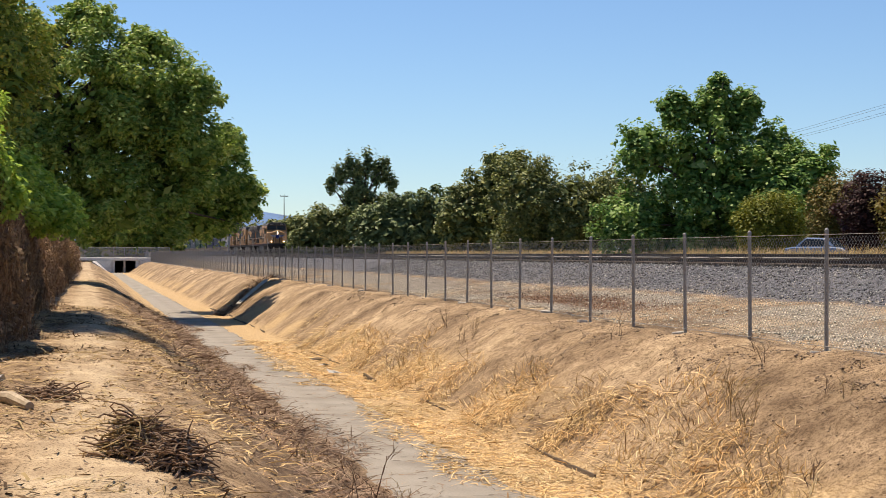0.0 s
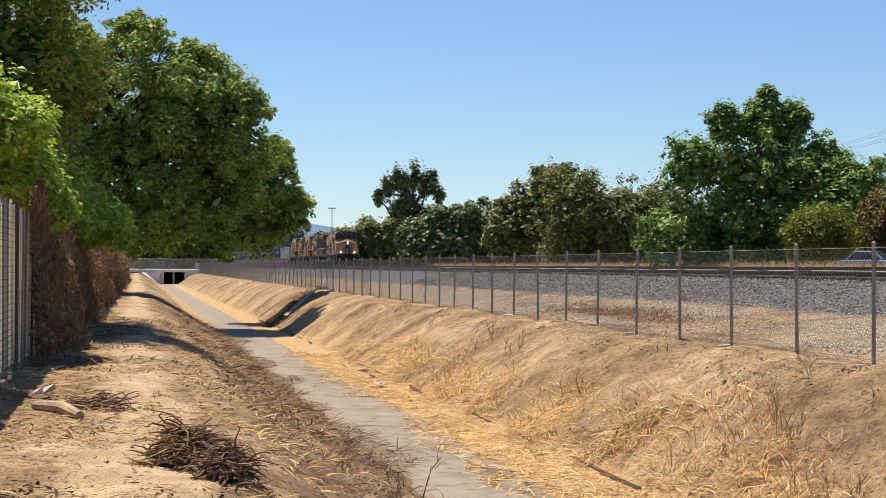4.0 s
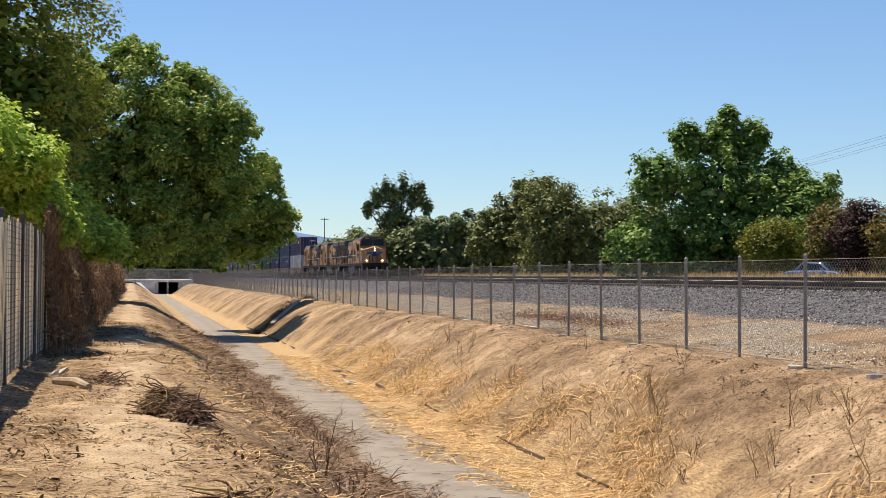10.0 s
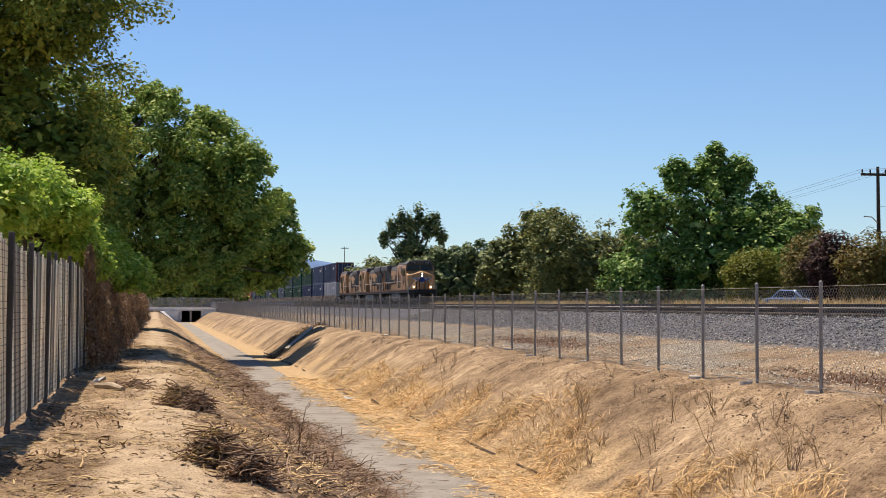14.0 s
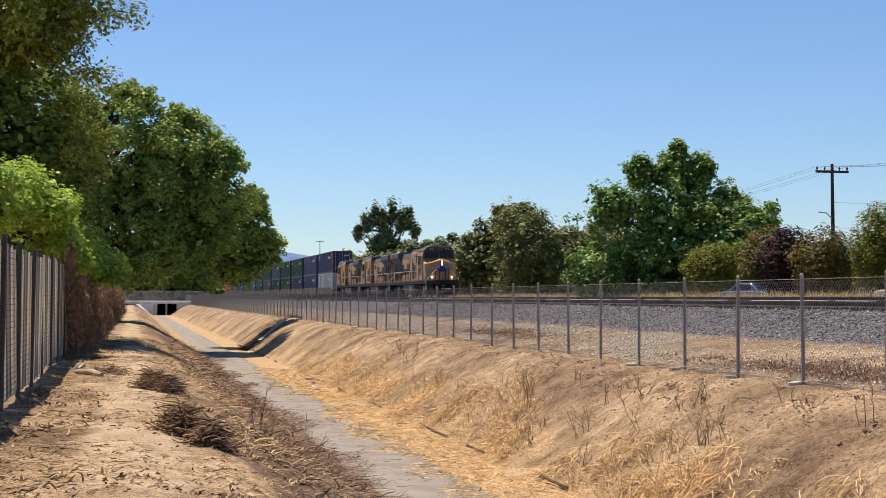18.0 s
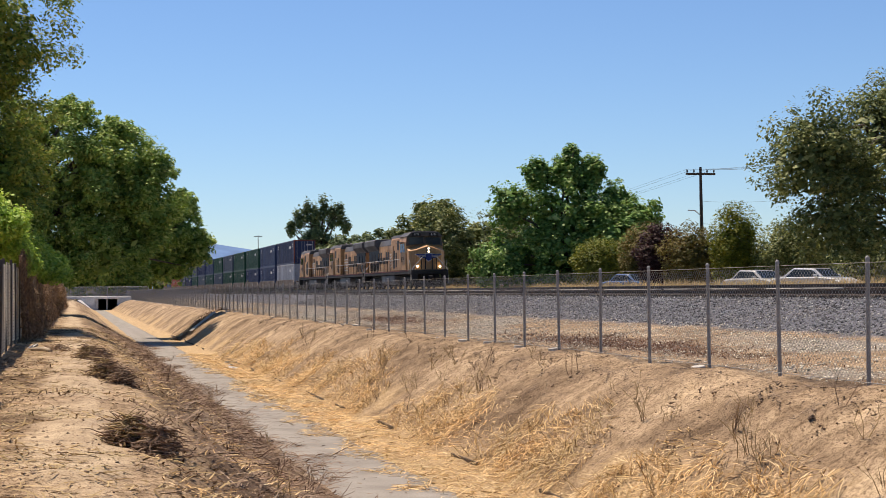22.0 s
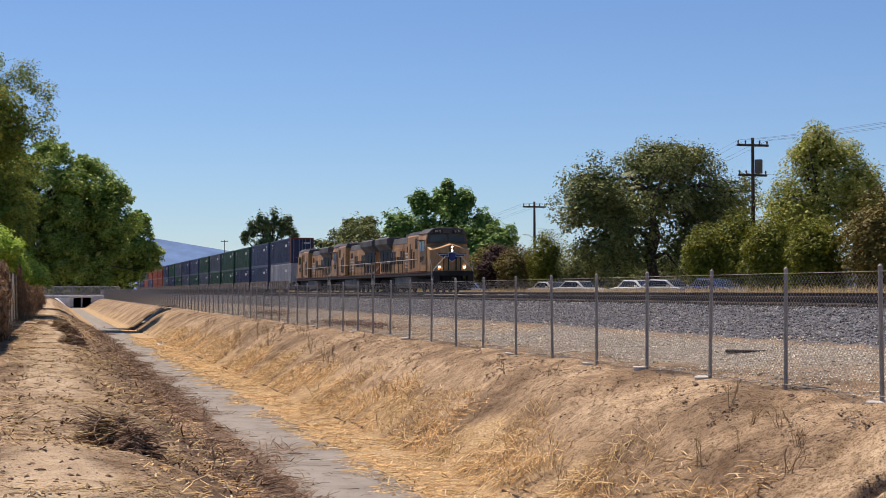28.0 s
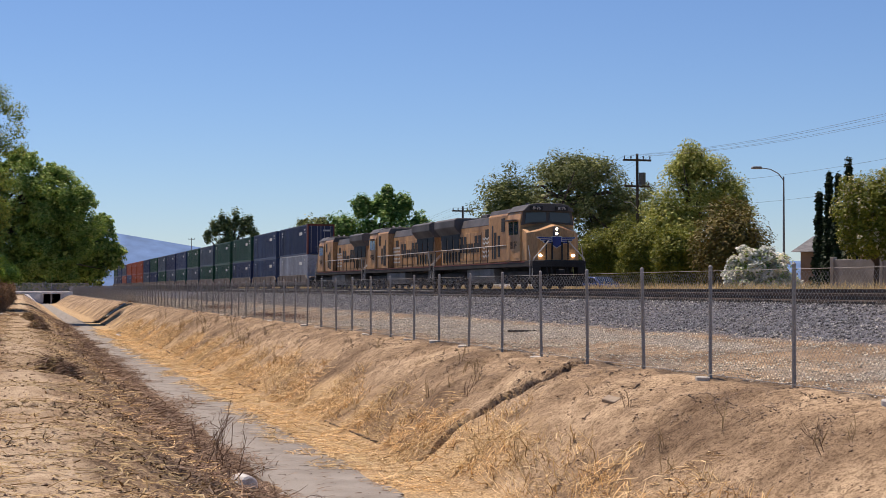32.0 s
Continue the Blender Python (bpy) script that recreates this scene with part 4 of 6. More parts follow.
def gravel():
    x, y = scatter_band(40000, 17.1, 20.4, -30, 120, 91, 1.2)
    tagged(put("ballast_stones", stones("ballast_stones", x, y, height(x, y), 0.043, 92), STONE), "dark grey crushed-stone track ballast", "ballast", kind="stuff")
    x, y = scatter_band(30000, 12.0, 17.4, -36, 85, 93, 1.1)
    keep = smooth_noise(x, y, 1.1, 94) > -0.45
    x, y = x[keep], y[keep]
    tagged(put("yard_gravel", stones("yard_gravel", x, y, height(x, y), 0.032, 95), PEBBLE), "pale loose gravel between fence and track", "gravel", kind="stuff")
    x, y = scatter_band(24000, -1.5, 11.6, -44, 70, 96, 1.2)
    keep = (x < 4) | (x > 8)
    x, y = x[keep], y[keep]
    tagged(put("dirt_clods", stones("dirt_clods", x, y, height(x, y) - 0.004, 0.026, 97), worn("dry_dirt_clod", (0.2, 0.13, 0.08), (0.36, 0.25, 0.16), 4)), "small clods and pebbles on the bare soil", "clods", kind="stuff")
    x, y = scatter_band(22000, 10.2, 11.75, -40, 90, 101, 1.2)
    keep = smooth_noise(x * 1.6 + y * 0.3, y - x * 0.5, 0.7, 102) > 0.12
    g = np.random.default_rng(104)
    u = g.uniform(8.4, 11.9, 500)
    x, y = np.concatenate([x[keep], u]), np.concatenate([y[keep], crack_line(u) + g.normal(0, 0.3, 500)])
    tagged(put("dirt_clods", stones("dirt_clods", x, y, height(x, y) - 0.004, 0.022, 103), worn("dark_crumbled_soil", (0.13, 0.09, 0.062), (0.27, 0.195, 0.135), 4)), "dark crumbled soil along the top of the bank", "clods", kind="stuff")
    # broken ridges of soil running slantwise along the top of the bank
    g = np.random.default_rng(141)
    n = 260
    cx, cy, L = g.uniform(9.7, 11.35, n), g.uniform(-42, 92, n), g.uniform(0.5, 2.4, n)
    t = g.uniform(-0.5, 0.5, (n, 46))
    x = (cx[:, None] + 0.3 * L[:, None] * t + g.normal(0, 0.025, t.shape)).ravel()
    y = (cy[:, None] + L[:, None] * t + 0.2 * np.sin(3 * t + cx[:, None]) + g.normal(0, 0.025, t.shape)).ravel()
    tagged(put("soil_ridges", stones("soil_ridges", x, y, height(x, y) - 0.006, 0.021, 142), worn("crumbled_brown_soil", (0.2, 0.14, 0.09), (0.34, 0.245, 0.16), 4)), "broken ridges of dark crumbled soil on the bank", "clods", kind="stuff")

    r = np.random.default_rng(55)
    x = np.concatenate([r.normal(13.7, 0.6, 7500), r.normal(14.5, 0.7, 4000)])
    y = np.concatenate([r.normal(34.5, 4.6, 7500), r.normal(67, 4.5, 4000)])
    tagged(put("red_weeds", blades("red_weeds", x, y, height(x, y), 0.09, 0.016, 0.45, 56, 0.35), leafy("rusty_low_weed", [(0.1, 0.052, 0.036), (0.19, 0.105, 0.07), (0.28, 0.17, 0.115)], 0.15, 0.9)), "low rusty-brown weeds on the gravel", "weeds", kind="stuff")


gravel()

# ---- railway ----
RAIL_Z = {21.5: 1.46, 27.7: 1.62}


def railway(xc, label, singles):
    z = RAIL_Z[xc]
    ob = thing("railway_track", label, "railway track", kind="structure")
    prof = [(-0.07, -0.17), (0.07, -0.17), (0.07, -0.155), (0.012, -0.14), (0.012, -0.045), (0.036, -0.035), (0.036, 0), (-0.036, 0), (-0.036, -0.035), (-0.012, -0.045), (-0.012, -0.14), (-0.07, -0.155)]
    for s in (-0.755, 0.755):
        part("rail", Geo().prism([(xc + s + p, z + q) for p, q in prof], "y", -110, 900), RAIL, ob)
    tie = Geo().box(-1.3, 1.3, -0.115, 0.115, -0.18, 0.0).mesh("tie", 0.012)
    tie.materials.append(TIE)
    if singles:
        for k in range(290):
            put("tie", tie, None, ob, m=pose(xc + random.gauss(0, 0.03), -20 + 0.6 * k, z - 0.17 + random.gauss(0, 0.006), 0, 0, random.gauss(0, 0.6)))
    rest = Geo()
    for k in range(290 if singles else -60, 700):
        y = -20 + 0.6 * k
        rest.box(xc - 1.3, xc + 1.3, y - 0.115, y + 0.115, z - 0.35, z - 0.17)
    tagged(part("tie_row", rest, TIE, ob), kind="stuff")


railway(21.5, "rusty rails of the nearer track on dark ballast", True)
railway(27.7, "rails of the farther track that carries the train", False)
block = Geo().box(-0.12, 0.12, -1.3, 1.3, -0.1, 0.1).mesh("concrete_tie", 0.02)
block.materials.append(CEMENT)
for k in range(24):
    tagged(put("concrete_tie", block, None, m=pose(24.9 + random.gauss(0, 0.1), 44 + 4.4 * k + random.gauss(0, 0.4), h(24.9, 44 + 4.4 * k) + 0.1, 0, 0, random.gauss(0, 4))), "pale concrete sleeper lying between the tracks", "sleeper", "spare sleepers")
x, y = scatter_band(36000, 32.2, 34.3, -8, 200, 98, 1.2)
tagged(put("dry_grass", blades("dry_grass", x, y, height(x, y), 0.6, 0.022, 0.3, 99, 1.0), GRASS), "tall dry golden grass beyond the railway", "dry grass", kind="stuff")

# ---- footbridge over the ditch ----


def bridge():
    ob = thing("footbridge", "white concrete bridge over the ditch with a grey railing", "bridge", pose(6.4, 318, 0))
    part("deck", Geo().box(-8, 9, -2.5, 34.0, 0.25, 0.75), WHITE_WALL, ob, bevel=0.04)
    for x0, x1, lab in ((-1.9, -1.2, "abutment"), (2.6, 3.3, "abutment")):
        part("abutment", Geo().box(x0, x1, -2.3, 33.8, -2.3, 0.25), WHITE_WALL, ob, bevel=0.03)
    part("pier", Geo().box(0.4, 0.75, -2.2, 33.7, -2.3, 0.25), CEMENT, ob, bevel=0.03)
    for x0, x1, x2 in ((3.3, 6.4, 7.4), (-1.9, -4.6, -5.4)):
        lo, hi = [(x0, -2.9, -2.2), (x0, -11.0, -2.2)], [(x1, -2.9, 0.2), (x2, -9.0, 0.2)]
        v = [Vector(p) for p in lo + hi[::-1]]
        part("wing_wall", Geo().add(v + [p - Vector((0, 0, 0.25)) for p in v], [(0, 1, 2, 3), (4, 7, 6, 5), (0, 4, 5, 1), (1, 5, 6, 2), (2, 6, 7, 3), (3, 7, 4, 0)]), WHITE_WALL, ob)
        part("head_wall", Geo().box(min(x0, x1), max(x0, x1), -2.9, -2.6, -2.2, 0.25), WHITE_WALL, ob, bevel=0.02)
    # added wall that blocks the sunlit far end, to keep the opening dark
    part("end_wall", Geo().box(-1.2, 2.6, 33.0, 33.4, -2.3, 0.25), CEMENT, ob)
    for k in range(9):
        x = -7.6 + 2.05 * k
        part("railing_post", Geo().tube([(x, -2.4, 0.75), (x, -2.4, 2.75)], 0.05, 6), STEEL, ob)
    for z in (0.85, 2.72):
        part("rail_bar", Geo().tube([(-7.6, -2.4, z), (8.8, -2.4, z)], 0.035, 6), STEEL, ob)
    g = Geo()
    for k in range(126):
        g.box(-7.55 + 0.13 * k, -7.5 + 0.13 * k, -2.41, -2.39, 0.9, 2.7)
    part("mesh_infill", g, STEEL, ob)
    part("far_panel", Geo().box(-7.6, 8.8, 33.6, 33.64, 0.75, 2.6), CEMENT, ob)


bridge()

# ---- the train ----
YELLOW = worn("weathered_armour_yellow_paint", (0.25, 0.13, 0.06), (0.63, 0.355, 0.15), 0.7, 0.5, 0, 14, 0.06, (1, 1, 0.35))
ROOF_GREY = worn("sooty_grey_roof_paint", (0.055, 0.052, 0.05), (0.14, 0.13, 0.125), 0.6, 0.6, 0, 18, 0.1)
UNDER = worn("grimy_black_underframe", (0.018, 0.016, 0.015), (0.06, 0.052, 0.046), 0.8, 0.75, 0.1, 20, 0.3)
FUEL = worn("dusty_grey_fuel_tank", (0.13, 0.12, 0.108), (0.27, 0.255, 0.235), 0.8, 0.7, 0.1, 20, 0.1)
TANK = worn("dusty_grey_tank", (0.14, 0.13, 0.12), (0.26, 0.245, 0.23), 0.8, 0.7, 0.1, 20, 0.1)
RED = worn("faded_red_stripe", (0.12, 0.035, 0.022), (0.22, 0.06, 0.04), 1.0, 0.6)
BLUE = worn("emblem_blue", (0.02, 0.035, 0.16), (0.035, 0.055, 0.24), 2.0, 0.45)
OFF_WHITE = worn("off_white_paint", (0.5, 0.48, 0.44), (0.7, 0.68, 0.64), 2.0, 0.5)
BLACK = worn("black_grille", (0.012, 0.012, 0.012), (0.03, 0.03, 0.03), 3.0, 0.6)
GLASS, _, _, _p = mat("dark_cab_glass", 0.12)
_p.inputs["Base Color"].default_value = (0.025, 0.038, 0.06, 1)
_p.inputs["Specular IOR Level"].default_value = 0.45
LAMP = glow("warm_headlight", (1.0, 0.8, 0.5), 6.0)
HANDRAIL = worn("pale_handrail_paint", (0.42, 0.38, 0.32), (0.6, 0.56, 0.5), 4, 0.5)


def letters(word, size, material, parent, m, name="lettering"):
    cu = bpy.data.curves.new(name, "FONT")
    cu.body, cu.size, cu.align_x, cu.align_y, cu.extrude = word, size, "CENTER", "CENTER", 0.004
    tmp = new(name, cu)
    me = bpy.data.meshes.new_from_object(tmp.evaluated_get(bpy.context.evaluated_depsgraph_get()))
    bpy.data.objects.remove(tmp)
    return put(name, me, material, parent, m=m)


def wheels(g, y, r=0.52):
    for s in (-1, 1):
        g.wheel(s * 0.66, s * 0.80, y, r, r)


def truck(ob, yc, span, r=0.52, axles=3):
    t = part("truck", Geo().box(-1.12, -0.9, yc - span - 0.75, yc + span + 0.75, 0.55, 0.95).box(0.9, 1.12, yc - span - 0.75, yc + span + 0.75, 0.55, 0.95).box(-0.6, 0.6, yc - span - 0.5, yc + span + 0.5, 0.25, 0.9), UNDER, ob, bevel=0.03)
    for k in range(axles):
        y = yc + (k - (axles - 1) / 2) * 2 * span / (axles - 1)
        g = Geo()
        wheels(g, y, r)
        g.tube([(-0.8, y, r), (0.8, y, r)], 0.09, 8)
        part("wheelset", g, RAIL, t)
        for s in (-1, 1):
            part("axle_box", Geo().box(min(s * 1.0, s * 1.2), max(s * 1.0, s * 1.2), y - 0.24, y + 0.24, r - 0.22, r + 0.24), UNDER, t, bevel=0.02)


def locomotive(label):
    """Six-axle diesel, front towards -y, on the rail at z = 0. Body 20.4 m long."""
    ob = thing("diesel_locomotive", label, "locomotive", group="locomotives")
    part("frame", Geo().box(-1.5, 1.5, -10.0, 10.0, 1.18, 1.48), UNDER, ob, bevel=0.02)
    for s in (-1, 1):
        part("sill_stripe", Geo().box(min(s * 1.5, s * 1.512), max(s * 1.5, s * 1.512), -9.0, 9.9, 1.41, 1.47), RED, ob)
    part("fuel_tank", Geo().prism([(-1.35, 0.62), (-1.15, 0.32), (1.15, 0.32), (1.35, 0.62), (1.35, 1.15), (-1.35, 1.15)], "y", -2.9, 2.6), FUEL, ob, bevel=0.03)
    part("centre_sill", Geo().box(-0.85, 0.85, -9.8, 9.8, 0.6, 1.18), UNDER, ob)
    truck(ob, -6.6, 1.95)
    truck(ob, 6.6, 1.95)
    # nose: flat face with bevelled corners under a ridged top
    g = Geo()
    lo = [(-1.47, -8.3, 1.5), (-1.47, -9.3, 1.5), (-1.05, -9.9, 1.5), (1.05, -9.9, 1.5), (1.47, -9.3, 1.5), (1.47, -8.3, 1.5)]
    hi = [(-1.47, -8.3, 3.3), (-1.47, -9.15, 3.0), (-1.05, -9.72, 3.08), (1.05, -9.72, 3.08), (1.47, -9.15, 3.0), (1.47, -8.3, 3.3), (0, -8.3, 3.62), (0, -9.72, 3.4)]
    g.add(lo + hi, [(0, 1, 7, 6), (1, 2, 8, 7), (2, 3, 9, 13, 8), (3, 4, 10, 9), (4, 5, 11, 10), (5, 0, 6, 12, 11), (6, 7, 8, 13, 12), (12, 13, 9, 10, 11), (5, 4, 3, 2, 1, 0)])
    part("nose", g, YELLOW, ob, "weathered yellow nose", 0.02)
    # cab with a chamfered roof
    part("cab", Geo().prism([(-1.54, 1.5), (1.54, 1.5), (1.54, 3.7), (1.4, 4.28), (-1.4, 4.28), (-1.54, 3.7)], "y", -8.35, -5.9), YELLOW, ob, bevel=0.03)
    part("cab_roof", Geo().prism([(-1.5, 4.2), (1.5, 4.2), (1.1, 4.56), (0.7, 4.64), (-0.7, 4.64), (-1.1, 4.56)], "y", -8.62, -5.7), ROOF_GREY, ob, bevel=0.03)
    part("window_band", Geo().prism([(-1.5, 3.46), (0, 3.6), (1.5, 3.46), (1.38, 4.22), (-1.38, 4.22)], "y", -8.42, -8.33), ROOF_GREY, ob)
    for s in (-1, 1):
        part("windscreen", Geo().prism([(s * 0.1, 3.66), (s * 1.32, 3.56), (s * 1.24, 4.12), (s * 0.1, 4.16)], "y", -8.46, -8.36), GLASS, ob, "dark windscreen pane")
        part("cab_window", Geo().box(min(s * 1.5, s * 1.552), max(s * 1.5, s * 1.552), -7.95, -7.2, 2.95, 3.66), GLASS, ob)
        part("cab_window", Geo().box(min(s * 1.5, s * 1.552), max(s * 1.5, s * 1.552), -7.05, -6.3, 2.95, 3.66), GLASS, ob)
        part("sun_visor", Geo().box(min(s * 1.54, s * 1.9), max(s * 1.54, s * 1.9), -8.0, -6.2, 3.72, 3.76), ROOF_GREY, ob)
        part("cab_door", Geo().box(min(s * 1.54, s * 1.56), max(s * 1.54, s * 1.56), -6.55, -5.98, 1.6, 2.85), YELLOW, ob, bevel=0.01)
        nb = part("number_board", Geo().box(s * 0.72 - 0.36, s * 0.72 + 0.36, -8.7, -8.56, 4.24, 4.48), BLACK, ob, bevel=0.01)
        letters("8176", 0.22, OFF_WHITE, nb, pose(s * 0.72, -8.708, 4.36, 90, 0, 0))
        letters("8176", 0.6, UNDER, ob, Matrix.Translation((s * 1.548, -7.2, 2.35)) @ Euler((radians(90), 0, radians(90 * s))).to_matrix().to_4x4())
        for z in (1.75, 2.15):
            part("door_panel", Geo().box(min(s * 1.54, s * 1.556), max(s * 1.54, s * 1.556), -8.2, -7.5, z - 0.1, z + 0.2), YELLOW, ob, bevel=0.01)
    lampbox = part("headlight_housing", Geo().box(-0.16, 0.16, -9.9, -9.7, 2.82, 3.34), ROOF_GREY, ob, bevel=0.02)
    for z in (2.95, 3.2):
        part("headlight", Geo().tube([(0, -9.93, z), (0, -9.85, z)], 0.075, 14), LAMP, lampbox, "glowing headlight")
    for s in (-1, 1):
        part("ditch_light", Geo().tube([(s * 0.92, -10.02, 1.78), (s * 0.92, -9.85, 1.78)], 0.075, 14), LAMP, ob, "glowing ditch light")
        # wing emblem on the nose, as plain shapes
        for k in range(3):
            L, zz = 0.82 - 0.16 * k, 2.74 - 0.115 * k
            wing = part("emblem_wing", Geo().prism([(s * 0.2, zz), (s * (0.24 + L), zz + 0.02), (s * (0.2 + L), zz - 0.05), (s * 0.2, zz - 0.07)], "y", -9.916, -9.75), BLUE, ob)
            part("outline", Geo().prism([(s * 0.2, zz + 0.02), (s * (0.28 + L), zz + 0.04), (s * (0.22 + L), zz - 0.07), (s * 0.2, zz - 0.09)], "y", -9.9, -9.75), OFF_WHITE, wing)
        part("nose_rail", Geo().tube([(s * 0.28, -9.98, 1.55), (s * 0.28, -9.98, 2.5)], 0.05, 6), BLACK, ob)
        part("nose_rail", Geo().tube([(s * 0.62, -9.98, 1.55), (s * 0.62, -9.98, 2.6)], 0.04, 6), BLACK, ob)
    shield = part("emblem_shield", Geo().prism([(-0.24, 2.36), (0, 2.2), (0.24, 2.36), (0.26, 2.76), (0, 2.8), (-0.26, 2.76)], "y", -9.935, -9.8), BLUE, ob, "blue shield emblem")
    part("outline", Geo().prism([(-0.28, 2.34), (0, 2.15), (0.28, 2.34), (0.3, 2.8), (0, 2.84), (-0.3, 2.8)], "y", -9.922, -9.8), OFF_WHITE, shield)
    part("nose_deck", Geo().box(-1.45, 1.45, -10.3, -9.3, 1.44, 1.52), UNDER, ob, bevel=0.02)
    # body behind the cab
    part("equipment_cabinet", Geo().prism([(-1.45, 1.5), (1.45, 1.5), (1.45, 4.1), (1.25, 4.42), (-1.25, 4.42), (-1.45, 4.1)], "y", -5.85, -2.2), YELLOW, ob, bevel=0.03)
    part("cabinet_roof", Geo().prism([(-1.46, 4.05), (1.46, 4.05), (1.26, 4.46), (-1.26, 4.46)], "y", -5.88, -2.15), ROOF_GREY, ob, bevel=0.02)
    part("engine_hood", Geo().prism([(-1.08, 1.5), (1.08, 1.5), (1.08, 3.75), (0.9, 4.0), (-0.9, 4.0), (-1.08, 3.75)], "y", -2.2, 9.7), YELLOW, ob, bevel=0.03)
    part("hood_roof", Geo().prism([(-1.1, 3.72), (1.1, 3.72), (0.9, 4.22), (-0.9, 4.22)], "y", -2.1, 5.2), ROOF_GREY, ob, bevel=0.03)
    part("radiator_wing", Geo().prism([(-1.1, 3.4), (1.1, 3.4), (1.5, 3.85), (1.5, 4.3), (1.3, 4.42), (-1.3, 4.42), (-1.5, 4.3), (-1.5, 3.85)], "y", 5.0, 9.85), ROOF_GREY, ob, "dark flared radiator housing", 0.03)
    part("exhaust_stack", Geo().box(-0.5, 0.5, 1.2, 2.6, 4.15, 4.5), ROOF_GREY, ob, bevel=0.05)
    for k in range(3):
        part("roof_hatch", Geo().box(-0.7, 0.7, -5.3 + k * 1.1, -4.5 + k * 1.1, 4.42, 4.55), ROOF_GREY, ob, bevel=0.03)
    part("horn", Geo().tube([(-0.3, -5.2, 4.6), (-0.3, -5.9, 4.72)], [0.04, 0.1], 8).tube([(0.2, -5.2, 4.6), (0.2, -5.8, 4.7)], [0.04, 0.1], 8), ROOF_GREY, ob)
    for s in (-1, 1):
        X = lambda d: (min(s * (1.45 + d), s * 1.44), max(s * (1.45 + d), s * 1.44))
        for k, (y0, y1, z0, z1) in enumerate([(-5.3, -4.7, 3.2, 3.95), (-4.4, -4.0, 1.8, 3.0), (-3.7, -3.3, 1.7, 3.2), (-3.1, -2.9, 1.7, 3.6)]):
            part("grille", Geo().box(*X(0.02), y0, y1, z0, z1), BLACK, ob, "black air grille")
        for k in range(9):
            y0 = -1.9 + 0.78 * k
            d = part("hood_door", Geo().box(min(s * 1.07, s * 1.1), max(s * 1.07, s * 1.1), y0, y0 + 0.7, 1.7, 3.4), YELLOW, ob, bevel=0.01)
            if k in (3, 4, 7, 8):
                part("vent", Geo().box(min(s * 1.1, s * 1.115), max(s * 1.1, s * 1.115), y0 + 0.08, y0 + 0.6, 2.5, 3.2), BLACK, d)
        for k in range(3):
            part("vent", Geo().box(min(s * 1.07, s * 1.13), max(s * 1.07, s * 1.13), 5.3 + k * 1.45, 6.5 + k * 1.45, 2.5, 3.35), BLACK, ob)
        for k in range(6):
            part("vent", Geo().box(min(s * 1.1, s * 1.122), max(s * 1.1, s * 1.122), 5.15 + k * 0.72, 5.4 + k * 0.72, 1.65, 2.3), BLACK, ob)
        # black strip that stands in for the shadow under the radiator wing
        part("radiator_shade", Geo().box(min(s * 1.07, s * 1.11), max(s * 1.07, s * 1.11), 5.0, 9.6, 3.1, 3.5), BLACK, ob)
        # flag-like stripes as plain wavy bars
        for k in range(5):
            pts = [(-2.0 + 0.3 * i, 2.85 - 0.26 * k + 0.1 * (i % 2)) for i in range(8)]
            g = Geo()
            for (ya, za), (yb, zb) in zip(pts, pts[1:]):
                g.add([(s * 1.118, ya, za), (s * 1.118, yb, zb), (s * 1.118, yb, zb + 0.1), (s * 1.118, ya, za + 0.1)], [(0, 1, 2, 3)])
            part("flag_stripe", g, OFF_WHITE, ob)
        part("flag_field", Geo().box(min(s * 1.1, s * 1.117), max(s * 1.1, s * 1.117), -1.2, -0.4, 2.9, 3.5), UNDER, ob)
        for k, w in enumerate([0.5, 0.46, 0.5, 0.44, 0.5, 0.4, 0.48]):
            part("lettering_bar", Geo().box(min(s * 1.105, s * 1.117), max(s * 1.105, s * 1.117), 0.9 + 0.62 * k, 0.9 + 0.62 * k + w, 2.2, 2.75), UNDER, ob)
        # walkway handrail and stanchions
        part("handrail", Geo().tube([(s * 1.46, -5.6, 2.42), (s * 1.46, 9.6, 2.42), (s * 1.46, 9.95, 1.2)], 0.028, 6), HANDRAIL, ob)
        for k in range(9):
            part("stanchion", Geo().tube([(s * 1.46, -2.0 + 1.45 * k, 1.48), (s * 1.46, -2.0 + 1.45 * k, 2.42)], 0.024, 5), UNDER, ob)
        # steps at both ends with their grab rails
        for e in (-1, 1):
            part("step_well", Geo().box(min(s * 1.05, s * 1.48), max(s * 1.05, s * 1.48), e * 10.0 - 0.35, e * 10.0 + 0.3, 0.45, 1.2), UNDER, ob, bevel=0.02)
            part("grab_rail", Geo().tube([(s * 0.55, e * 10.2, 2.55), (s * 1.42, e * 10.3, 1.6), (s * 1.5, e * 10.3, 0.7), (s * 1.25, e * 10.3, 0.5)], 0.036, 6), HANDRAIL, ob)
            part("grab_rail", Geo().tube([(s * 1.5, e * 9.6, 2.3), (s * 1.5, e * 9.9, 1.7), (s * 1.5, e * 9.9, 0.6)], 0.026, 6), HANDRAIL, ob)
    for e in (-1, 1):
        part("anticlimber", Geo().box(-1.5, 1.5, min(e * 9.95, e * 10.33), max(e * 9.95, e * 10.33), 1.15, 1.5), UNDER, ob, bevel=0.03)
    part("plow", Geo().prism([(-1.3, 0.14), (1.3, 0.14), (1.1, 0.62), (-1.1, 0.62)], "y", -10.45, -10.3), UNDER, ob, bevel=0.02)
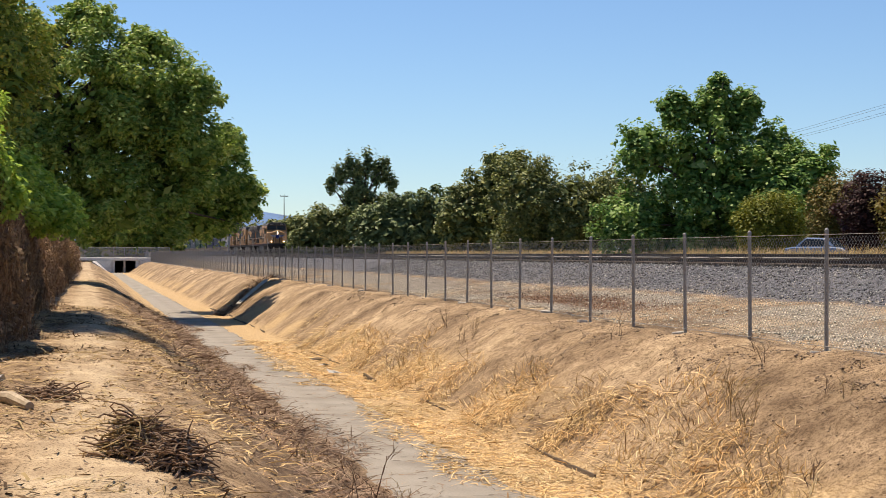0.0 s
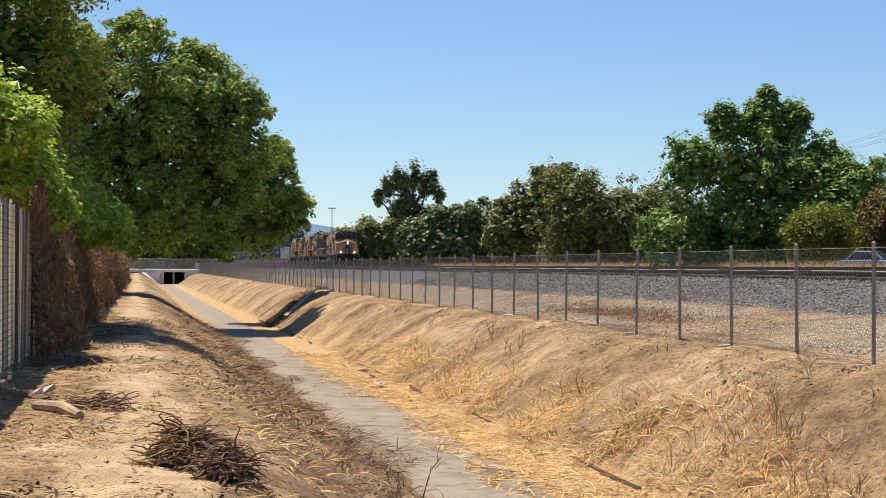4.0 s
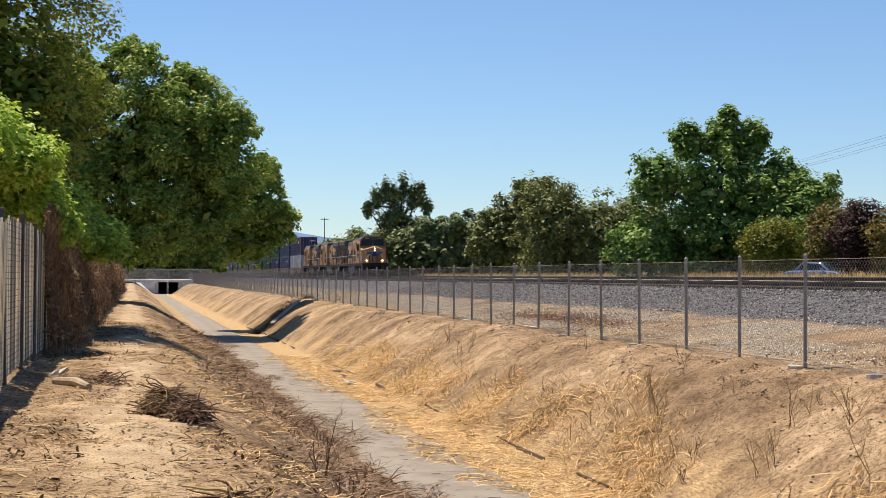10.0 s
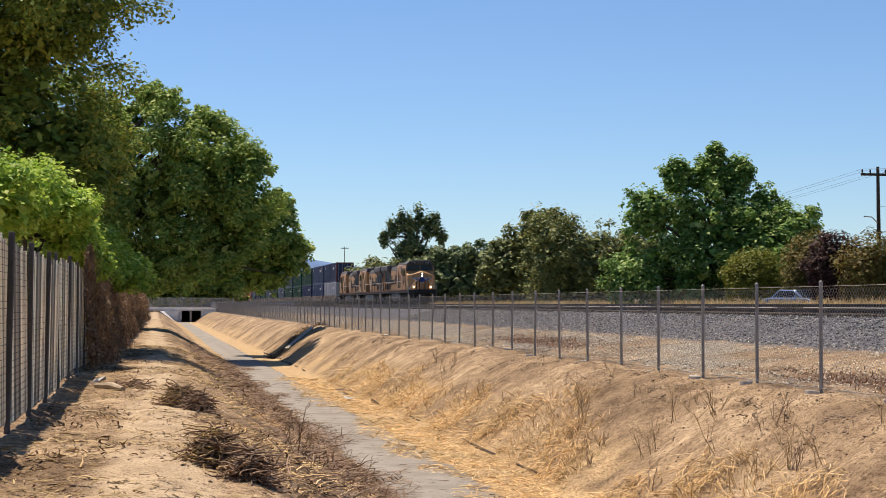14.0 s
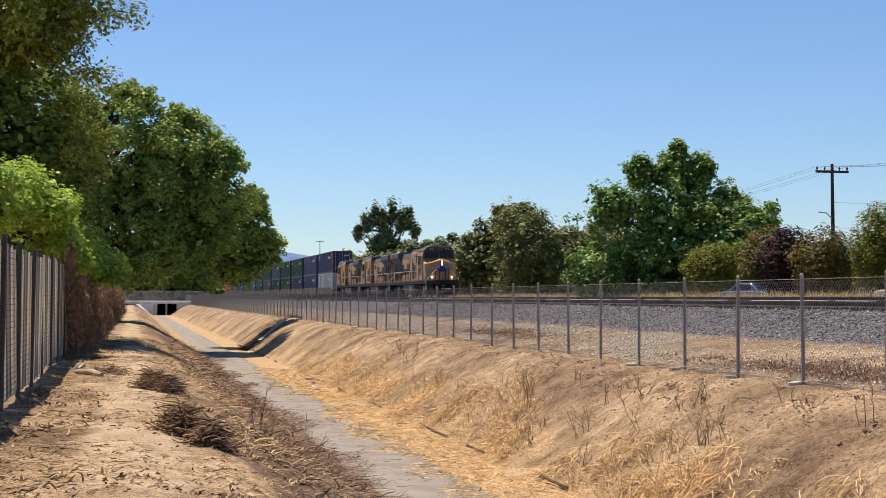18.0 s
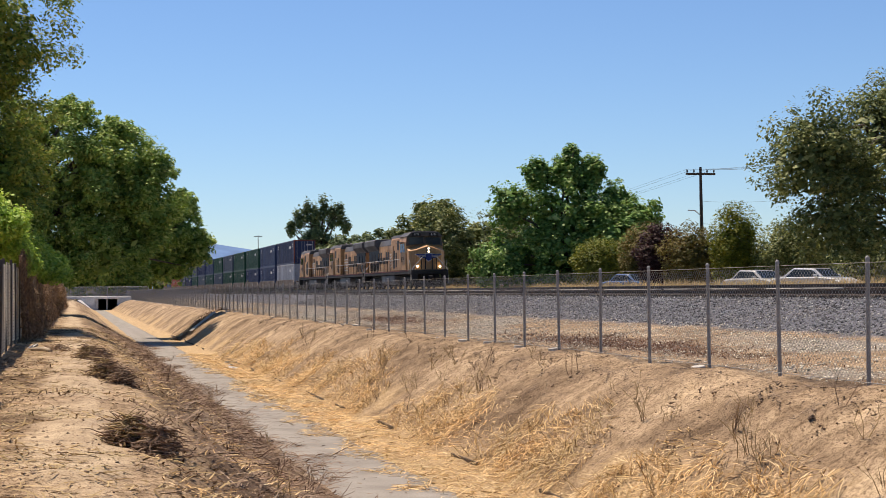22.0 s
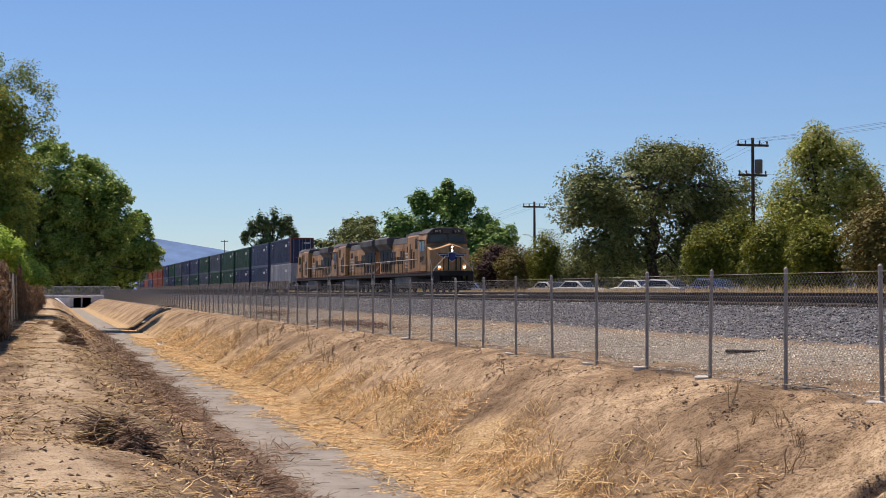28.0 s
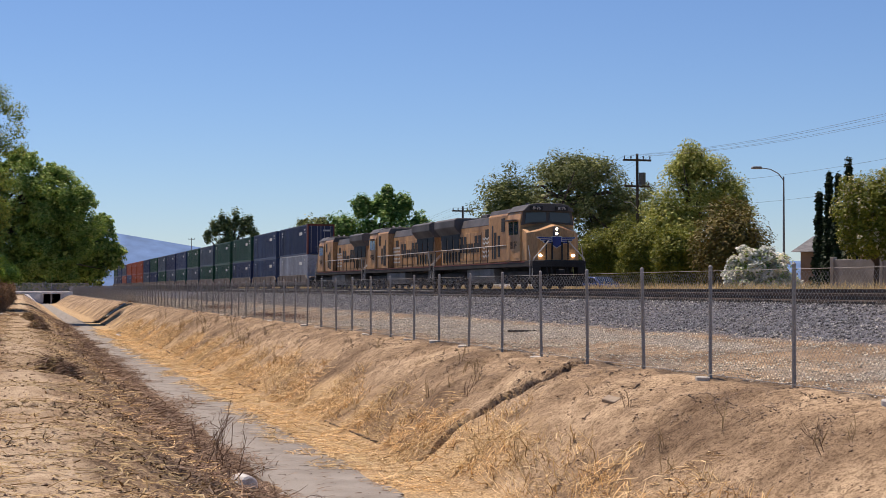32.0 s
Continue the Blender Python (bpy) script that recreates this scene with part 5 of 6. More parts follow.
    for e in (-1, 1):
        part("coupler", Geo().box(-0.17, 0.17, min(e * 10.2, e * 10.75), max(e * 10.2, e * 10.75), 0.75, 1.05), UNDER, ob, bevel=0.05)
        for q in (-0.7, -0.45, 0.45, 0.7):
            part("air_hose", Geo().tube([(q, e * 10.3, 1.15), (q, e * 10.5, 0.7), (q * 0.8, e * 10.4, 0.4)], 0.035, 5), UNDER, ob)
    return ob


PAINT_TONES = {"navy": (0.03, 0.043, 0.105), "green": (0.017, 0.07, 0.04), "blue": (0.048, 0.07, 0.145), "slate": (0.08, 0.1, 0.135), "white": (0.42, 0.43, 0.46), "orange": (0.4, 0.085, 0.025), "teal": (0.02, 0.075, 0.06)}


def container_paint():
    m, n, link, p = mat("container_paint", 0.5)
    oi = n.new("ShaderNodeObjectInfo")
    streak = ramp(n, link, tex(n, link, 0.8, 6, (1, 1, 0.25)), [(0.3, (0.62, 0.6, 0.58)), (0.7, (1.15, 1.15, 1.15))])
    grime = ramp(n, link, tex(n, link, 6, 4), [(0.35, (0.8, 0.78, 0.75)), (0.6, (1.05, 1.05, 1.05))])
    link(mix(n, link, 0.8, mix(n, link, 0.9, oi.outputs["Color"], streak, "MULTIPLY"), grime, "MULTIPLY"), p.inputs["Base Color"])
    return m


BOX_PAINT = container_paint()


def box_meshes():
    """The meshes shared by all containers: corrugated shell, doors with bars, corner posts."""
    L, W, H = 16.15, 2.6, 2.86
    g = Geo()
    n = 58
    for s in (-1, 1):
        pts = []
        for k in range(n):
            y = -L / 2 + 0.12 + (L - 0.24) * k / n
            w = (L - 0.24) / n
            pts += [(s * (W / 2 - 0.01), y), (s * (W / 2 - 0.01), y + w * 0.35), (s * (W / 2 - 0.05), y + w * 0.5), (s * (W / 2 - 0.05), y + w * 0.85)]
        vs = [(x, y, z) for x, y in pts for z in (0.14, H - 0.12)]
        g.add(vs, [(2 * k, 2 * k + 2, 2 * k + 3, 2 * k + 1) for k in range(len(pts) - 1)])
    g.box(-W / 2 + 0.03, W / 2 - 0.03, -L / 2 + 0.05, L / 2 - 0.05, H - 0.14, H - 0.02).box(-W / 2 + 0.03, W / 2 - 0.03, -L / 2 + 0.05, L / 2 - 0.05, 0.05, 0.2)
    for e in (-1, 1):
        g.box(-W / 2 + 0.05, W / 2 - 0.05, min(e * (L / 2 - 0.08), e * (L / 2 - 0.03)), max(e * (L / 2 - 0.08), e * (L / 2 - 0.03)), 0.1, H - 0.08)
    shell = g.mesh("shell")
    f = Geo()
    for sx in (-1, 1):
        for sy in (-1, 1):
            f.box(min(sx * W / 2, sx * (W / 2 - 0.12)), max(sx * W / 2, sx * (W / 2 - 0.12)), min(sy * L / 2, sy * (L / 2 - 0.14)), max(sy * L / 2, sy * (L / 2 - 0.14)), 0, H)
            f.box(min(sx * W / 2, sx * (W / 2 - 0.1)), max(sx * W / 2, sx * (W / 2 - 0.1)), sy * 6.1 - 0.09, sy * 6.1 + 0.09, 0, H)
        f.box(min(sx * W / 2, sx * (W / 2 - 0.07)), max(sx * W / 2, sx * (W / 2 - 0.07)), -L / 2, L / 2, 0, 0.15)
        f.box(min(sx * W / 2, sx * (W / 2 - 0.07)), max(sx * W / 2, sx * (W / 2 - 0.07)), -L / 2, L / 2, H - 0.12, H)
    f.box(-W / 2, W / 2, -L / 2, -L / 2 + 0.08, H - 0.14, H).box(-W / 2, W / 2, L / 2 - 0.08, L / 2, H - 0.14, H)
    rails = f.mesh("corner_frame", 0.01)
    d = Geo()
    for x in (-0.95, -0.35, 0.35, 0.95):
        d.tube([(x, -L / 2 - 0.0, 0.15), (x, -L / 2 - 0.0, H - 0.15)], 0.025, 5)
    d.box(-0.02, 0.02, -L / 2 + 0.02, -L / 2 + 0.06, 0.1, H - 0.1)
    bars = d.mesh("lock_bars")
    marks = [Geo().box(-W / 2 - 0.006, -W / 2 + 0.01, y, y + w, z, z + t).mesh("marking_bar")
             for y, z, w, t in ((-6.9, 2.3, 0.5, 0.16), (-6.9, 2.05, 0.4, 0.1), (-5.2, 1.9, 1.6, 0.3), (6.3, 2.3, 0.5, 0.16), (6.3, 2.05, 0.45, 0.1))]
    marks.append(Geo().box(0.2, 0.85, -L / 2 - 0.005, -L / 2 + 0.03, 2.2, 2.36).mesh("marking_bar"))
    for me, mt in ((shell, BOX_PAINT), (rails, BOX_PAINT), (bars, STEEL), *((k, OFF_WHITE) for k in marks)):
        me.materials.append(mt)
    return shell, rails, bars, marks


BOXES = box_meshes()


def container(tone, label, edge=None):
    ob = thing("shipping_container", label, "container", group="stacked containers")
    shell, rails, bars, marks = BOXES
    for name, me, col in (("shell", shell, tone), ("corner_frame", rails, edge or tone), ("lock_bars", bars, tone), *(("marking_bar", k, tone) for k in marks)):
        o = put(name, me, None, ob)
        o.color = (*PAINT_TONES.get(col, (0.3, 0.04, 0.03)), 1)
    return ob


def well_car():
    ob = thing("well_car", "low rusty-brown well car carrying two stacked containers", "freight car", group="well cars")
    brown = worn("dusty_brown_car_paint", (0.1, 0.075, 0.06), (0.2, 0.16, 0.13), 0.8, 0.75, 0, 16, 0.2)
    for s in (-1, 1):
        part("side_sill", Geo().prism([(-8.5, 0.35), (8.5, 0.35), (8.5, 0.95), (7.6, 1.3), (-7.6, 1.3), (-8.5, 0.95)], "x", min(s * 1.36, s * 1.46), max(s * 1.36, s * 1.46)), brown, ob, bevel=0.02)
        for k in range(9):
            part("sill_rib", Geo().box(min(s * 1.46, s * 1.5), max(s * 1.46, s * 1.5), -7.2 + 1.8 * k - 0.05, -7.2 + 1.8 * k + 0.05, 0.38, 1.25), brown, ob)
    part("floor", Geo().box(-1.36, 1.36, -8.2, 8.2, 0.2, 0.36), UNDER, ob)
    for e in (-1, 1):
        part("end_platform", Geo().box(-1.2, 1.2, min(e * 8.2, e * 9.3), max(e * 8.2, e * 9.3), 0.95, 1.15), brown, ob, bevel=0.03)
        t = part("truck", Geo().box(-1.05, -0.9, e * 9.0 - 1.1, e * 9.0 + 1.1, 0.35, 0.7).box(0.9, 1.05, e * 9.0 - 1.1, e * 9.0 + 1.1, 0.35, 0.7).box(-0.6, 0.6, e * 9.0 - 1.0, e * 9.0 + 1.0, 0.25, 0.9), UNDER, ob, bevel=0.03)
        for q in (-0.85, 0.85):
            g = Geo()
            wheels(g, e * 9.0 + q, 0.46)
            part("wheelset", g.tube([(-0.8, e * 9.0 + q, 0.46), (0.8, e * 9.0 + q, 0.46)], 0.08, 6), RAIL, t)
    return ob


# order of the train: offset behind the nose of the leading engine
MOVING = []
TRACK_X = 27.7
NOSE = [(0.0, 251.0), (6.0, 214.5), (12.0, 182.5), (16.0, 158.0), (20.0, 131.0), (23.0, 109.0), (25.0, 97.0), (27.5, 75.0), (28.0, 70.0), (29.0, 62.6), (30.0, 52.6), (31.0, 41.8), (32.0, 28.0)]


def nose_y(t):
    return float(np.interp(t, [a for a, _ in NOSE], [b for _, b in NOSE]))


lead = locomotive("weathered yellow and grey diesel locomotive with glowing headlights leading the train")
MOVING.append((lead, 10.0, 0.0, 0))
for k, lab in ((1, "weathered yellow diesel locomotive coupled second in the train"), (2, "weathered yellow diesel locomotive coupled third in the train")):
    MOVING.append((tagged(copy_thing(lead, pose(0, 0, 0)), lab), 10.0 + 21.0 * k, 0.0, 180))
first_car = well_car()
TOPS = ["navy", "blue", "green", "green", "slate", "green", "blue", "navy", "slate", "green", "navy", "orange", "orange", "orange", "slate", "blue", "green"]
LOWS = ["white", "blue", "navy", "green", "green", "slate", "teal", "slate", "green", "navy", "slate", "orange", "orange", "blue", "orange", "navy", "slate"]
SAY = {"navy": "dark navy blue", "green": "dark green", "blue": "dark blue", "slate": "grey-blue", "white": "pale grey-white", "orange": "rusty orange", "teal": "blue-green"}
for k, (top, low) in enumerate(zip(TOPS, LOWS)):
    y = 75.4 + 18.7 * k
    MOVING.append((first_car if k == 0 else copy_thing(first_car, pose(0, 0, 0)), y, 0.0, 0))
    MOVING.append((container(low, f"{SAY[low]} corrugated container standing in a well car"), y, 0.37, 0))
    MOVING.append((container(top, f"{SAY[top]} corrugated container stacked on another"), y, 3.26, 0))
    if k == 0:
        g = Geo().box(-1.31, -1.2, -8.09, -7.6, 0, 2.88).box(1.2, 1.31, -8.09, -7.9, 0, 2.88).box(-1.2, 1.2, -8.09, -8.0, 2.72, 2.88)
        part("end_frame", g, RED, MOVING[-1][0], "faded red end frame")


def motions():
    for ob, back, up, turn in MOVING:
        walk(ob, [(t, pose(TRACK_X, nose_y(t) + back, RAIL_Z[TRACK_X] + up, 0, 0, turn)) for t in (0, 3, 6, 9, 12, 14, 16, 18, 20, 22, 24, 26, 27, 28, 29, 30, 31, 32)])


# ---- poles, wires, street lamp ----


def utility_pole(x, y, ztop, label, cans=1, arms=2):
    z0 = h(x, y) - 0.1
    ob = thing("utility_pole", label, "utility pole", pose(x, y, z0), "utility poles")
    H = ztop - z0
    part("pole", Geo().tube([(0, 0, 0), (0.03, 0, H * 0.5), (0, 0, H)], [0.14, 0.12, 0.09], 10), POLE_WOOD, ob)
    for k, (dz, w) in enumerate(((0.45, 1.05), (2.3, 0.95))[:arms]):
        arm = part("crossarm", Geo().box(-w, w, -0.08, 0.06, H - dz - 0.08, H - dz + 0.06), POLE_WOOD, ob, bevel=0.01)
        for q in (-0.92, -0.45, 0.45, 0.92):
            part("insulator", Geo().tube([(q * w, 0, H - dz + 0.06), (q * w, 0, H - dz + 0.2), (q * w, 0, H - dz + 0.28)], [0.03, 0.06, 0.03], 6), ROOF_GREY, arm)
    for k in range(cans):
        part("transformer", Geo().tube([(0.35, -0.1, H - 2.2), (0.35, -0.1, H - 1.35)], 0.24, 12), TANK, ob, "grey transformer can")
    part("bracket_lamp", Geo().tube([(0, 0, H * 0.62), (-0.6, -0.4, H * 0.66), (-1.3, -0.9, H * 0.66)], 0.035, 6), STEEL, ob)
    return Vector((x, y, z0 + H))


P1 = utility_pole(41.2, 93.3, 9.6, "dark wooden utility pole with a crossarm", 0, 1)
P2 = utility_pole(42.0, 51.5, 11.2, "dark wooden utility pole with crossarms and a transformer", 1, 2)
P3 = utility_pole(55.0, 272, 11.6, "distant wooden utility pole", 0, 1)
utility_pole(50.0, 422, 17.0, "slim mast far along the railway", 0, 1)
P0 = Vector((46, 0, 12.4))


def wire(a, b, sag, label):
    pts = [a.lerp(b, k / 14) - Vector((0, 0, sag * 4 * (k / 14) * (1 - k / 14))) for k in range(15)]
    tagged(put("overhead_wire", Geo().tube(pts, 0.007, 4, False), ROOF_GREY), label, "wire")


for dx, dz in ((-0.96, -0.15), (-0.47, -0.15), (0.47, -0.15), (0.96, -0.15), (0.1, -2.3), (0.1, -3.8)):
    o = Vector((dx, 0, dz))
    wire(P1 + o, P2 + o, 1.3, "thin black overhead wire between utility poles")
    wire(P2 + o, P0 + o, 1.0, "thin black overhead wire between utility poles")
    if dz > -1:
        wire(P3 + o, P1 + o, 2.0, "thin black overhead wire between utility poles")


def street_lamp(x, y):
    z0 = h(x, y)
    ob = thing("street_lamp", "tall grey steel street lamp with a curved arm", "street lamp", pose(x, y, z0))
    part("pole", Geo().tube([(0, 0, 0), (0, 0, 4), (0, 0, 6.4)], [0.07, 0.052, 0.036], 10), TANK, ob)
    part("arm", Geo().tube([(0, 0, 6.2), (-0.3, 0, 6.55), (-0.8, -0.1, 6.75), (-1.4, -0.2, 6.8)], 0.026, 8), TANK, ob)
    part("lamp_head", Geo().prism([(-1.9, 6.74), (-1.85, 6.86), (-1.4, 6.87), (-1.35, 6.74)], "y", -0.32, -0.08), TANK, ob, bevel=0.02)


street_lamp(37.8, 21.8)

# ---- street side: cars, wall, house ----


def car(x, y, turn, tone, label):
    ob = thing("parked_car", label, "car", pose(x, y, h(x, y), 0, 0, turn), "parked cars")
    paint, n, link, p = mat("car_paint", 0.25)
    p.inputs["Base Color"].default_value = (*tone, 1)
    p.inputs["Coat Weight"].default_value = 0.5
    side = [(-2.25, 0.35), (-2.28, 0.7), (-1.6, 0.92), (-0.9, 0.98), (1.55, 0.98), (2.2, 0.9), (2.28, 0.4)]
    part("body", Geo().prism(side, "x", -0.88, 0.88), paint, ob, bevel=0.06)
    roof = [(-1.0, 0.96), (-0.35, 1.4), (0.9, 1.44), (1.65, 0.96)]
    part("cabin", Geo().prism(roof, "x", -0.72, 0.72), paint, ob, bevel=0.06)
    for s in (-1, 1):
        part("side_window", Geo().prism([(-0.78, 0.99), (-0.3, 1.33), (0.82, 1.36), (1.35, 0.99)], "x", min(s * 0.71, s * 0.735), max(s * 0.71, s * 0.735)), GLASS, ob)
        part("headlight", Geo().box(min(s * 0.45, s * 0.82), max(s * 0.45, s * 0.82), -2.29, -2.2, 0.6, 0.74), OFF_WHITE, ob)
        part("mirror", Geo().box(min(s * 0.85, s * 1.0), max(s * 0.85, s * 1.0), -0.75, -0.6, 0.98, 1.1), paint, ob, bevel=0.02)
        for yy in (-1.4, 1.4):
            w = part("wheel", Geo().wheel(s * 0.7, s * 0.9, yy, 0.32, 0.32), BLACK, ob)
            part("rim", Geo().wheel(s * 0.88, s * 0.91, yy, 0.32, 0.2, 14), TANK, w)
    part("windscreen", Geo().add([(-0.66, -0.98, 1.0), (0.66, -0.98, 1.0), (0.6, -0.42, 1.385), (-0.6, -0.42, 1.385)], [(0, 1, 2, 3)]), GLASS, ob)
    part("rear_window", Geo().add([(-0.66, 1.63, 1.0), (0.66, 1.63, 1.0), (0.6, 1.0, 1.42), (-0.6, 1.0, 1.42)], [(0, 1, 2, 3)]), GLASS, ob)


for x, y, turn, tone, lab in [(36.0, 92.6, 20, (0.12, 0.2, 0.36), "blue sedan parked across the railway"), (36.6, 74.5, 14, (0.55, 0.54, 0.52), "pale silver car parked across the railway"),
                              (36.6, 67.9, 24, (0.6, 0.61, 0.62), "silver sedan parked across the railway"), (36.6, 56.5, 16, (0.78, 0.78, 0.77), "white sedan parked across the railway"), (36.6, 51.9, 28, (0.5, 0.52, 0.56), "grey car parked across the railway"),
                              (36.6, 44.9, 18, (0.05, 0.08, 0.2), "dark blue car parked across the railway"), (36.0, 118.9, 22, (0.7, 0.7, 0.7), "white car parked far across the railway")]:
    car(x, y, turn, tone, lab)


def house():
    x, y = 66.0, 62.0
    stucco = worn("tan_stucco", (0.3, 0.2, 0.13), (0.4, 0.28, 0.19), 1.0, 0.9)
    ob = thing("house", "low tan stucco house with a grey flat roof", "house", pose(x, y, h(x, y), 0, 0, -55))
    part("wall", Geo().box(-4, 9, -3, 4, 0, 3.6), stucco, ob, bevel=0.03)
    part("roof", Geo().prism([(-3.6, 3.6), (4.6, 3.6), (0.5, 5.0)], "x", -4.6, 9.6), worn("grey_shingle", (0.12, 0.12, 0.125), (0.22, 0.22, 0.225), 2, 0.9), ob, bevel=0.03)
    for k in range(3):
        w = part("window", Geo().box(-2.6 + 4 * k, -1.2 + 4 * k, -3.06, -2.98, 1.4, 2.8), OFF_WHITE, ob, bevel=0.02)
        part("pane", Geo().box(-2.5 + 4 * k, -1.3 + 4 * k, -3.08, -3.05, 1.5, 2.7), GLASS, w)


house()


def block_wall():
    grey = worn("grey_block_wall", (0.22, 0.205, 0.19), (0.33, 0.31, 0.29), 1.0, 0.9)
    ob = thing("garden_wall", "long grey block wall behind the street", "wall")
    x0, y0 = 46.4, 32.0
    x1, y1 = 52.0, 9.0
    n = 6
    for k in range(n):
        a = Vector((x0 + (x1 - x0) * k / n, y0 + (y1 - y0) * k / n, 0))
        ang = math.degrees(math.atan2(y1 - y0, x1 - x0))
        L = math.hypot(x1 - x0, y1 - y0) / n
        w = put("wall_panel", Geo().box(0, L - 0.02, -0.08, 0.08, 0, 2.4).mesh("wall_panel", 0.02), grey, ob, m=pose(a.x, a.y, h(a.x, a.y) - 0.05, 0, 0, ang))
        put("pillar", Geo().box(-0.15, 0.15, -0.16, 0.16, 0, 2.55).mesh("pillar", 0.02), grey, ob, m=pose(a.x, a.y, h(a.x, a.y) - 0.05, 0, 0, ang))


block_wall()

# ---- brush piles, weeds, rubbish ----


def stick_pile(x, y, n, wide, tall, seed, label, length=0.7, material=None, curl=0.5):
    r = random.Random(seed)
    g = Geo()
    for k in range(n):
        a, d = r.uniform(0, 6.283), abs(r.gauss(0, 0.45)) * wide
        px, py = d * math.cos(a) * 0.8, d * math.sin(a)
        L, t, b = length * r.uniform(0.3, 1.2), r.gauss(0.05, 0.3), r.uniform(0, 6.283)
        z = h(x + px, y + py) - h(x, y) + 0.02 + max(0, tall * (1 - d / wide)) * r.random()
        p, turn = Vector((px, py, z)), r.gauss(0, curl)
        pts = [p]
        for q in range(4):
            w = Vector((math.cos(b) * math.cos(t), math.sin(b) * math.cos(t), math.sin(t)))
            p = p + w * L * 0.25
            pts.append(p)
            b, t = b + turn + r.gauss(0, 0.25), t * 0.7 + r.gauss(-0.08, 0.25)
        rad = r.uniform(0.004, 0.013)
        g.tube(pts, [rad, rad, rad * 0.85, rad * 0.6, rad * 0.35], 4, False)
    ob = put("brush_pile", g, material or STICK, m=pose(x, y, h(x, y)))
    tagged(ob, label, "brush pile", kind="stuff")


for x, y, q in ((0.42, 34.4, 1), (0.62, 25.2, 6), (0.66, 13.6, 11), (0.66, -18.6, 16)):
    stick_pile(x, y, 700, 0.31, 0.33, q, "tangled pile of dead brown branches beside the path", 0.34)
    stick_pile(x - 0.02, y - 0.05, 240, 0.38, 0.36, q + 1, "bleached twigs tangled in the brush pile", 0.28, PALE_STICK)
    stick_pile(x + 0.3, y - 0.7, 380, 0.3, 0.28, q + 2, "tangled pile of dead brown branches on the bank", 0.28)
stick_pile(-0.35, 39.0, 130, 0.5, 0.14, 3, "low heap of dry brown cuttings on the path", 0.4)
for k in range(24):
    yy = -40 + 5.4 * k + random.uniform(-1, 1)
    stick_pile(3.1 + random.uniform(-0.5, 0.6), yy, 90, 0.9, 0.08, 10 + k, "heap of dark dead brush on the ditch bank", 0.5, None, 0.25)


def weed(x, y, tall, seed, pale=False):
    """A dry branched weed."""
    r = random.Random(seed)
    g = Geo()

    def stem(p, w, L, rad, depth):
        q = p + w * L * 0.5 + Vector((r.gauss(0, 0.05), r.gauss(0, 0.05), 0)) * L
        e = p + w * L + Vector((r.gauss(0, 0.12), r.gauss(0, 0.12), 0)) * L
        g.tube([p, q, e], [rad, rad * 0.75, rad * 0.4], 4, False)
        if depth:
            for k in range(r.randint(2, 4)):
                o = p.lerp(e, r.uniform(0.3, 0.95))
                d = (w + Vector((r.gauss(0, 0.55), r.gauss(0, 0.55), r.gauss(0.1, 0.3)))).normalized()
                stem(o, d, L * r.uniform(0.3, 0.55), rad * 0.55, depth - 1)

    for k in range(r.randint(2, 5)):
        stem(Vector((r.gauss(0, 0.06), r.gauss(0, 0.06), -0.03)), Vector((r.gauss(0, 0.3), r.gauss(0, 0.3), 1)).normalized(), tall * r.uniform(0.45, 0.9), 0.005 + 0.003 * tall, 2)
    ob = put("dry_weed", g, PALE_STICK if pale else STICK, m=pose(x, y, h(x, y)))
    tagged(ob, ("bleached" if pale else "dark brown") + " dry branching weed standing on the bank", "weed", "dry weeds")


rw = random.Random(77)
for k in range(46):
    y = rw.uniform(10, 66) if k % 3 else rw.uniform(30, 48)
    weed(rw.uniform(8.2, 10.7), y, rw.uniform(0.3, 0.85), 300 + k, rw.random() < 0.62)
for k in range(12):
    weed(rw.uniform(2.0, 4.2), rw.uniform(14, 56), rw.uniform(0.25, 0.6), 400 + k, rw.random() < 0.3)
for k in range(34):
    weed(rw.uniform(8.3, 10.6), rw.uniform(-40, 8), rw.uniform(0.25, 0.7), 500 + k, rw.random() < 0.7)
for k in range(6):
    weed(rw.uniform(2.2, 4.2), rw.uniform(-40, 8), rw.uniform(0.3, 0.6), 600 + k, rw.random() < 0.3)
for k in range(44):
    weed(rw.uniform(2.0, 3.9), rw.uniform(-38, 66), rw.uniform(0.25, 0.65), 700 + k, rw.random() < 0.2)
for x, y, tall in ((9.35, 43.4, 0.9), (9.2, 42.6, 0.8), (9.6, 44.0, 0.8), (9.3, 34.8, 1.0), (9.5, 31.0, 0.9), (9.0, 37.2, 0.8), (9.4, 17.0, 0.9), (9.6, 21.5, 0.9), (3.1, -24.2, 1.2), (3.3, -24.8, 1.0), (2.9, -25.2, 0.9), (2.2, 34.5, 0.9)):
    weed(x, y, tall, int(x * 100 + y * 10), x > 5)


